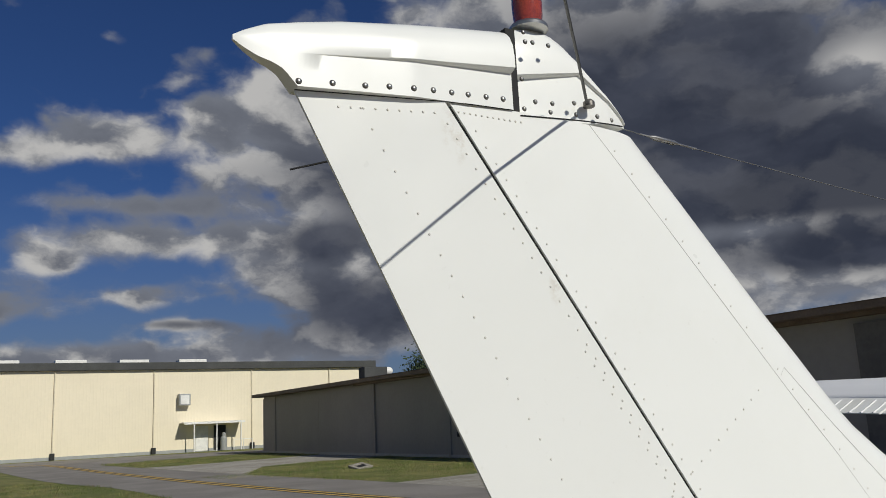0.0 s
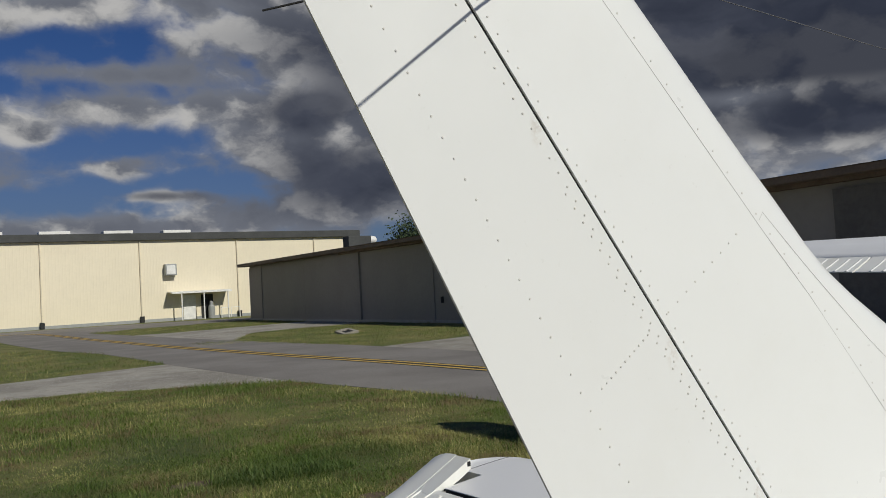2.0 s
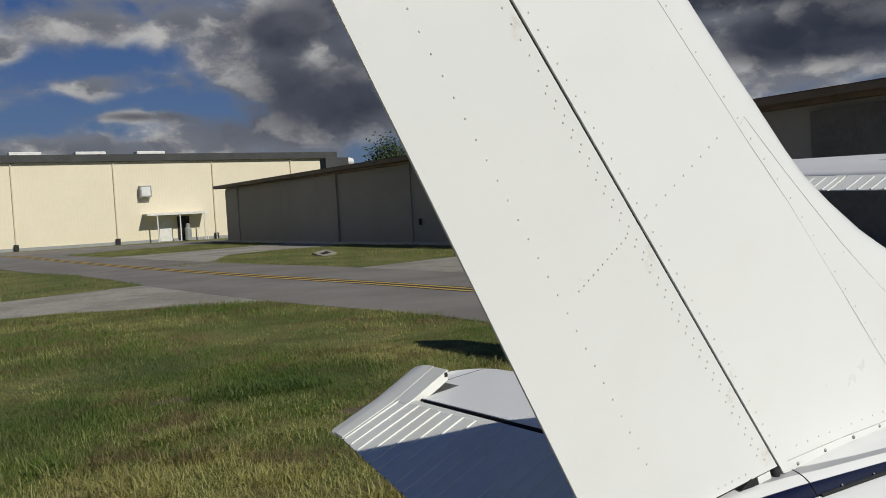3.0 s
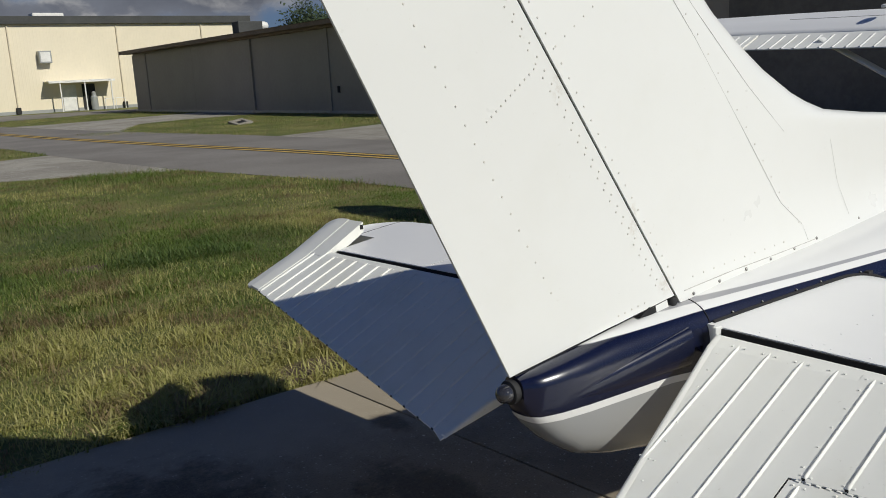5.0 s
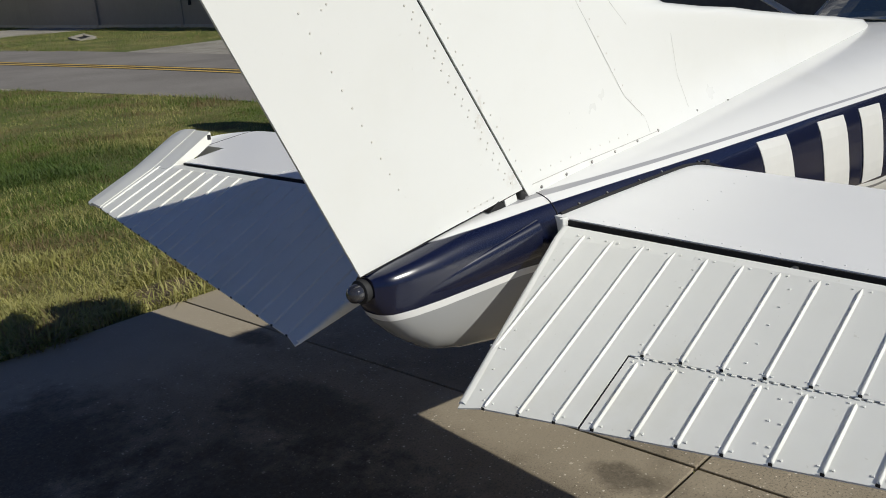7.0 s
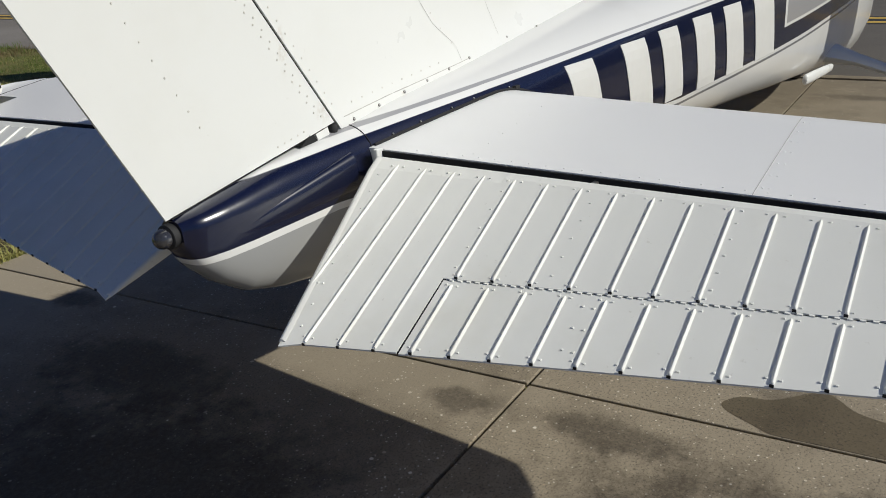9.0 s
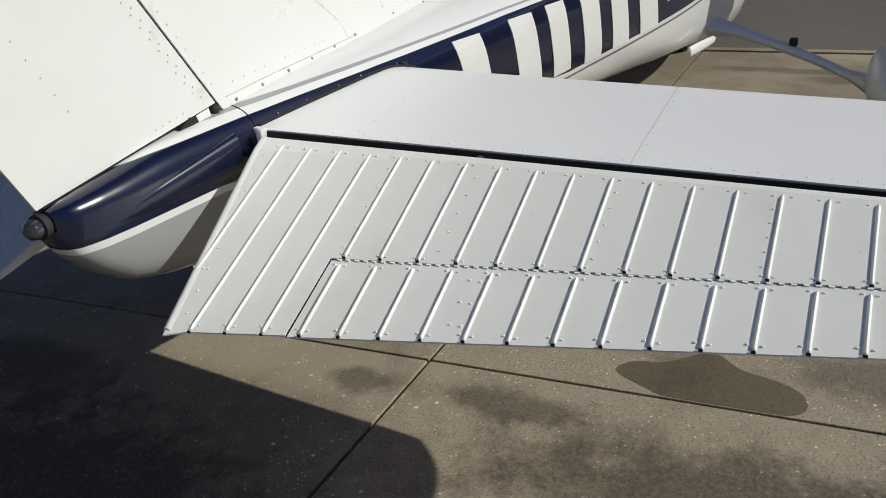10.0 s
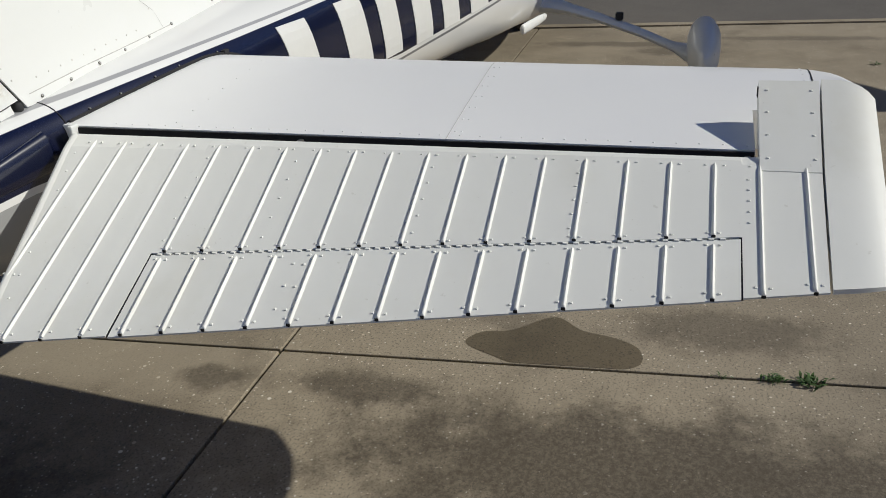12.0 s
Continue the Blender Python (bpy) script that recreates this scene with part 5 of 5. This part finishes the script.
def cream_hangar():
    h = thing("hangar", "long cream metal-clad hangar with a dark roof edge", "hangar", at=(10, 84, 0))

    def p(name, bm, mat, label="", parent=None):
        ob = part(name, bm, mat, parent or h, label)
        if parent is None:
            ob.matrix_parent_inverse = Matrix.Translation((-10, -84, 0))
        return ob
    y = 77.5
    bm = bmesh.new()
    n = 300
    prof = []
    for k in range(n):
        x = -45 + 80.9 * k / n
        prof += [(x, y), (x + 0.20, y), (x + 0.225, y - 0.004), (x + 0.265, y - 0.004)]
    prof.append((36.0, y))
    lo = [bm.verts.new((a, b, 0.25)) for a, b in prof]
    hi = [bm.verts.new((a, b, 7.33)) for a, b in prof]
    for i in range(len(prof) - 1):
        bm.faces.new((lo[i], lo[i + 1], hi[i + 1], hi[i]))
    p("wall", bm, M_CREAM)
    p("wall", boxed((-45, y + 0.05, -0.1), (36.0, y + 24, 7.33)), M_CREAM)
    p("plinth", boxed((-45, y - 0.06, -0.1), (36.0, y + 0.04, 0.25)), M_GREYBOX)
    p("roof", boxed((-45.3, y - 0.35, 7.33), (36.4, y + 24.3, 7.98), 0.03), M_ROOF)
    for x in (-27.6, -19.05, -10.5, -1.95, 6.6, 14.7, 23.55, 31.4):
        dp = p("downspout", boxed((x - 0.05, y - 0.14, 0.5), (x + 0.05, y - 0.012, 7.33), 0.02), M_PIPE)
        p("spout_boot", boxed((x - 0.18, y - 0.35, 0.0), (x + 0.18, y - 0.03, 0.55), 0.03), M_DARKIN)
    for x in (-9.2, -3.9, 1.4, 6.65, 11.85, 17.0):
        p("roof_skylight", boxed((x, y + 0.6, 7.97), (x + 2.5, y + 2.0, 8.30), 0.04), M_SHEET)
    u = p("wall_unit", boxed((16.75, y - 0.7, 4.1), (17.75, y - 0.03, 5.12), 0.04), M_GREYBOX, "grey air unit")
    p("unit_grille", boxed((16.87, y - 0.72, 4.22), (17.63, y - 0.70, 5.0)), M_SHEET)
    # awning over the doors
    aw = bmesh.new()
    for k in range(16):
        x = 16.95 + 0.34 * k
        box(aw, (x, y - 1.7, 2.52 - 0.03 * (k % 2)), (x + 0.345, y - 0.03, 2.60 - 0.03 * (k % 2)))
    a = p("awning", aw, M_SHEET, "white slatted awning")
    p("awning_beam", boxed((16.95, y - 1.75, 2.40), (22.4, y - 1.68, 2.50)), M_SHEET)
    for x in (17.8, 19.8, 22.0):
        p("post", boxed((x, y - 1.7, 0.0), (x + 0.09, y - 1.6, 2.45)), M_SHEET)
    p("door", boxed((18.35, y - 0.09, 0.05), (19.5, y - 0.035, 2.25), 0.01), M_SHEET, "white steel door")
    # flat panel on the wall, black in place of the unlit inside
    p("door", boxed((20.0, y - 0.08, 0.05), (21.1, y - 0.035, 2.25), 0.01), M_DARKIN, "flat black panel for an unlit open doorway")
    p("water_heater", loft([[(20.75 + r * math.cos(k * math.pi / 8), y - 0.7 + r * math.sin(k * math.pi / 8), z) for k in range(16)] for r, z in ((0.3, 0.05), (0.3, 1.1), (0.18, 1.25), (0.18, 1.5), (0.05, 1.6))]), M_GREYBOX, "pale green metal tank")
    rl = bmesh.new()
    for x in (21.3, 22.2, 23.0):
        box(rl, (x, y - 1.9, 0), (x + 0.05, y - 1.85, 0.95))
    box(rl, (21.3, y - 1.9, 0.9), (23.05, y - 1.85, 0.95))
    p("railing", rl, M_SHEET)
    return h


cream_hangar()


def dark_hangar():
    h = thing("hangar", "long tan-grey hangar in shade with a brown roof edge", "hangar", at=(28, 20, 0))

    def p(name, bm, mat, label="", parent=None):
        ob = part(name, bm, mat, h, label)
        ob.matrix_parent_inverse = Matrix.Translation((-28, -20, 0))
        return ob
    x0, y0, y1 = 19.4, -40.0, 61.7
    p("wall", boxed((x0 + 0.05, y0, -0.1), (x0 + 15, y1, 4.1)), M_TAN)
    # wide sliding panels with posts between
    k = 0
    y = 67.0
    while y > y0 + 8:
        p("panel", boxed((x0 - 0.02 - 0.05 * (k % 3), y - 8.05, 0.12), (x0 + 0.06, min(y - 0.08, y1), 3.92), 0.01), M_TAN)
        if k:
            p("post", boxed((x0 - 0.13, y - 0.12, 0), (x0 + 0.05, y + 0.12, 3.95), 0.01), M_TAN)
        y -= 8.2
        k += 1
    # flat panel proud of the wall, the bay's shade put into its colour
    p("doorway", boxed((x0 - 0.155, 5.6, 0.12), (x0 - 0.10, 12.7, 3.75)), M_BAY, "flat panel darkened like a shaded recessed bay")
    p("door_track", boxed((x0 - 0.28, y0, 3.92), (x0 + 0.05, y1 - 17, 4.03)), M_FASCIA)
    p("fascia", boxed((x0 - 0.75, y0, 4.03), (x0 + 0.1, y1 + 0.5, 4.25), 0.02), M_FASCIA, "brown weathered fascia")
    bm = bmesh.new()
    q = [bm.verts.new(v) for v in ((x0 - 0.8, y0, 4.25), (x0 - 0.8, y1 + 0.55, 4.25), (x0 + 7.5, y1 + 0.55, 4.7), (x0 + 7.5, y0, 4.7), (x0 + 15.5, y1 + 0.55, 4.25), (x0 + 15.5, y0, 4.25))]
    bm.faces.new((q[0], q[1], q[2], q[3]))
    bm.faces.new((q[3], q[2], q[4], q[5]))
    p("roof", bm, M_ROOF)
    p("plinth", boxed((x0 - 0.12, y0, -0.1), (x0 + 0.05, y1, 0.12)), M_GREYBOX)
    p("door_handle", boxed((x0 - 0.20, 33.25, 0.95), (x0 - 0.1, 33.35, 1.25)), M_DARKIN)
    return h


dark_hangar()

# drain in the far grass
dr = thing("storm_drain", "weathered concrete storm drain in the grass", "drain", at=(13.27, 31.26, 0))
for k in range(4):
    bm = bmesh.new()
    box(bm, (-0.58, -0.13, -0.05), (0.34, 0.13, 0.09), 0.02)
    ob = part("curb", bm, M_PALE, dr)
    ob.matrix_basis = pose(0, 0, 0, 0, 0, 90 * k + 12) @ Matrix.Translation((0, 0.45, 0))
# solid black block in place of the pit's shade
part("pit", boxed((-0.36, -0.36, -0.06), (0.36, 0.36, 0.012)), M_GAP, dr)
# it lies tipped on the bank
dr.matrix_basis = Matrix.Translation((13.27, 31.26, 0.05)) @ Matrix.Rotation(radians(13), 4, Vector((0.908, -0.419, 0.0))) @ Matrix.Scale(0.62, 4)

# ---- loose and growing things ----
def blob(cx, cy, rx, ry, z, n=72):
    """A flat damp patch with an uneven rim and a lobe on one side."""
    bm = bmesh.new()
    rings = []
    for k, dz in ((1.0, 0.0008), (0.97, 0.0016), (0.5, 0.002)):
        ring = []
        for i in range(n):
            t = 2 * math.pi * i / n
            r = 1 + 0.05 * math.sin(2 * t + 0.6) + 0.035 * math.sin(5 * t + 2.0) + 0.03 * noise.noise(Vector((3 * math.cos(t), 3 * math.sin(t), 0.3)))
            lobe = 0.55 * math.exp(-((t - 1.50) / 0.26) ** 2) - 0.25 * math.exp(-((t - 0.95) / 0.26) ** 2)
            y = cy + k * ry * math.cos(t) * r
            x = cx + k * rx * (math.sin(t) * r + lobe * (1 if t < math.pi else 0))
            ring.append(bm.verts.new((max(x, 0.672 - 0.0655 * y + 0.006 * (1 - k)), y, z + dz)))
        rings.append(ring)
    for r, q in zip(rings, rings[1:]):
        for i in range(n):
            bm.faces.new((r[i], r[(i + 1) % n], q[(i + 1) % n], q[i]))
    bm.faces.new(rings[-1])
    return bm


tagged(part("wet_patch", blob(0.845, -1.080, 0.130, 0.282, 0.0), M_WET, smooth=True), "dark wet patch on the concrete beside a joint", "puddle")


def weed(x, y, n, r, seed, label):
    rnd = random.Random(seed)
    root = thing("weed", label, "weed", "weeds in the joint", at=(x, y, 0))
    bm = bmesh.new()
    for _ in range(n):
        a, ln = rnd.uniform(0, 6.28), rnd.uniform(0.3, 1.0) * r
        o = Vector((rnd.gauss(0, 0.012), rnd.gauss(0, r * 0.45), 0))
        d = Vector((math.cos(a), math.sin(a), rnd.uniform(0.3, 1.2))).normalized()
        sd = d.cross(Vector((0, 0, 1))).normalized() * ln * 0.13
        q = [o - sd * 0.3, o + d * ln * 0.5 - sd + Vector((0, 0, 0.004)), o + d * ln - Vector((0, 0, ln * 0.15)), o + d * ln * 0.5 + sd + Vector((0, 0, 0.004))]
        bm.faces.new([bm.verts.new(p) for p in q])
    part("leaves", bm, M_WEED, root)
    return root


weed(0.775, -1.854, 64, 0.042, 3, "small green weed tuft in the concrete joint")
weed(0.770, -1.752, 50, 0.035, 5, "small green weed tuft in the concrete joint")
weed(0.762, -1.60, 16, 0.02, 6, "small green weed tuft in the concrete joint")
weed(4.72, -2.68, 30, 0.04, 8, "small green weed tuft in the concrete joint")


def grass(name, count, inside, x0, x1, y0, y1, h0, h1, seed, label, zb=-0.02, mat=None):
    """Blades in bent triangles, thick where the turf is rich."""
    rs = np.random.RandomState(seed)
    xs, ys = rs.uniform(x0, x1, count * 2), rs.uniform(y0, y1, count * 2)
    keep = [i for i in range(count * 2) if inside(xs[i], ys[i])][:count]
    n = len(keep)
    xs, ys = xs[keep], ys[keep]
    patch = np.array([noise.noise(Vector((x * 0.45, y * 0.45, 1.7))) + 0.5 * noise.noise(Vector((x * 1.6, y * 1.6, 4.0))) for x, y in zip(xs, ys)])
    ln = (h0 + (h1 - h0) * rs.uniform(0, 1, n) ** 2) * np.clip(1 - 1.1 * patch, 0.45, 1.8)
    a = rs.uniform(0, 2 * np.pi, n)
    lean = rs.uniform(0.3, 1.5, n)
    wd = rs.uniform(0.0018, 0.0044, n) * (h1 / 0.10)
    ca, sa = np.cos(a), np.sin(a)
    v = np.empty((n, 5, 3))
    for k, (f, w) in enumerate(((0, -1), (0, 1), (0.55, -0.8), (0.55, 0.8), (1.0, 0))):
        out = lean * ln * f * f
        v[:, k, 0] = xs + ca * out - sa * wd * w
        v[:, k, 1] = ys + sa * out + ca * wd * w
        v[:, k, 2] = zb + ln * f * (1 - 0.35 * lean * f)
    base = np.arange(n)[:, None] * 5
    quads = base + np.array([0, 1, 3, 2])
    tris = base + np.array([2, 3, 4])
    me = bpy.data.meshes.new(name)
    me.from_pydata(v.reshape(-1, 3).tolist(), [], quads.tolist() + tris.tolist())
    me.materials.append(mat or M_BLADE)
    return tagged(new(name, me), label, "grass", kind="stuff")


def near_plot(x, y):
    edge = 2.66 + 0.04 * x + 0.10 * noise.noise(Vector((x * 2.5, 0, 0))) if x < 6 else 2.9
    bare = min(math.hypot((x - a) / rx, (y - b) / ry) for a, b, rx, ry in BARE) + 0.5 * noise.noise(Vector((x * 7, y * 7, 5.0)))
    if bare < 0.95 and noise.noise(Vector((x * 90, y * 90, 0.0))) < 0.28:
        return False
    return y > edge and x < curve(NEAR_EDGE, y) + 0.10 * noise.noise(Vector((y * 2, 3, 0))) and y < 17.4 - 0.56 * max(0, x - 0.8)


grass("grass", 260000, near_plot, -5.5, 5.9, 2.5, 8.5, 0.022, 0.085, 11, "unmown grass, green with dry straw tufts")
grass("grass", 16000, lambda x, y: near_plot(x, y) and noise.noise(Vector((x * 1.2, y * 1.2, 7.0))) > -0.15, -5.0, 5.8, 2.5, 3.25, 0.05, 0.14, 15, "taller grass tufts along the concrete edge")
grass("grass", 100000, near_plot, -6.5, 5.9, 8.5, 17.2, 0.035, 0.10, 12, "unmown grass, green with dry straw tufts")
grass("grass", 30000, lambda x, y: y > 21.7 + 0.35 * max(0.0, x) and x < curve(NEAR_EDGE, y) and y < 37.5 + 0.1 * x, -14, 5.0, 21.6, 37.5, 0.05, 0.13, 13, "grass plot between paving and taxiway")


def clump(x, y):
    """Rank growth in the damp hollow, thinning out unevenly."""
    d = min(math.hypot((x - 0.95) / 0.42, (y - 6.72) / 0.30), math.hypot((x - 1.55) / 0.45, (y - 6.68) / 0.22))
    return near_plot(x, y) and d + 0.6 * noise.noise(Vector((x * 2.2, y * 2.2, 2.0))) < 0.9


grass("grass", 2600, clump, 0.3, 2.2, 6.2, 7.2, 0.06, 0.15, 17, "rank dark green grass in a damp hollow", mat=M_DEEP)


def straw(x, y):
    return near_plot(x, y) and noise.noise(Vector((x * 1.5, y * 1.5, 9.0))) > 0.05


grass("grass", 26000, straw, -3.5, 2.6, 2.6, 5.6, 0.06, 0.13, 18, "loose dry grass stems and tufts over the turf")
PATH_LO = [(9.0, 33.4), (11.8, 39.1), (14.2, 40.2), (19.4, 41.0)]
PATH_HI = [(7.3, 55.0), (7.8, 49.0), (9.3, 46.5), (11.9, 47.6), (15.0, 48.6), (19.4, 50.0)]


def far_plot(x, y):
    if math.hypot(x - 13.27, y - 31.26) < 0.6:
        return False
    return (y > curve(PATH_HI, x) and y < 58 + 0.35 * (x - 7.3)) or (curve([(8.95, 30.6), (9.4, 26.4), (10.1, 24.4), (11.0, 22.3), (14.4, 23.4), (19.4, 24.5)], x) < y < curve(PATH_LO, x))


grass("grass", 40000, far_plot, 7.3, 19.2, 22, 64, 0.05, 0.13, 14, "grass plot before the dark hangar")


def tree(x, y, h, r, seed):
    rnd = random.Random(seed)
    t = thing("tree", "dark green leafy tree behind the hangars", "tree", at=(x, y, 0))
    bm = bmesh.new()
    tube(bm, [(0, 0, -0.1), (0.1, 0, h * 0.3), (0.0, 0.2, h * 0.62)], [0.35, 0.26, 0.12], 9)
    limbs = []
    for _ in range(11):
        a, z = rnd.uniform(0, 6.28), rnd.uniform(0.3, 0.6) * h
        e = Vector((math.cos(a) * r * rnd.uniform(0.4, 0.9), math.sin(a) * r * rnd.uniform(0.4, 0.9), z + rnd.uniform(0.12, 0.36) * h))
        tube(bm, [(0, 0, z), Vector((0, 0, z)).lerp(e, 0.5) + Vector((0, 0, 0.2)), e], [0.12, 0.08, 0.03], 6)
        limbs.append(e)
    part("trunk", bm, M_BARK, t)
    verts, faces = [], []
    for e in limbs + [Vector((0, 0, h * 0.8)), Vector((0, 0, h * 0.7))]:
        for _ in range(330):
            c = e + Vector((rnd.gauss(0, r * 0.26), rnd.gauss(0, r * 0.26), rnd.gauss(0, h * 0.065)))
            d1 = Vector((rnd.uniform(-1, 1), rnd.uniform(-1, 1), rnd.uniform(-1, 1))).normalized() * rnd.uniform(0.09, 0.2)
            d2 = d1.orthogonal().normalized() * d1.length * 0.6
            k = len(verts)
            verts += [c - d1, c + d2, c + d1, c - d2]
            faces.append((k, k + 1, k + 2, k + 3))
    me = bpy.data.meshes.new("crown")
    me.from_pydata([tuple(v) for v in verts], [], faces)
    me.materials.append(M_LEAF)
    ob = new("crown", me)
    ob.parent = t
    return t


tree(36.7, 68.0, 8.6, 2.6, 21)
tree(40.0, 67.0, 7.6, 2.4, 22)
tank = thing("roof_tank", "dark metal unit with a white end on the roof", "roof unit", at=(20.7, 45.0, 4.34))
part("shell", loft([[(x, r * math.cos(k * math.pi / 10), 0.46 + r * math.sin(k * math.pi / 10)) for k in range(20)] for x, r in ((0.62, 0.24), (0.95, 0.24), (1.08, 0.20), (1.15, 0.12), (1.18, 0.03))]), M_SHEET, tank, "round white end", True)
part("housing", boxed((-0.87, -0.42, -0.15), (0.63, 0.42, 0.69), 0.03), M_ROOF, tank, "dark metal housing")
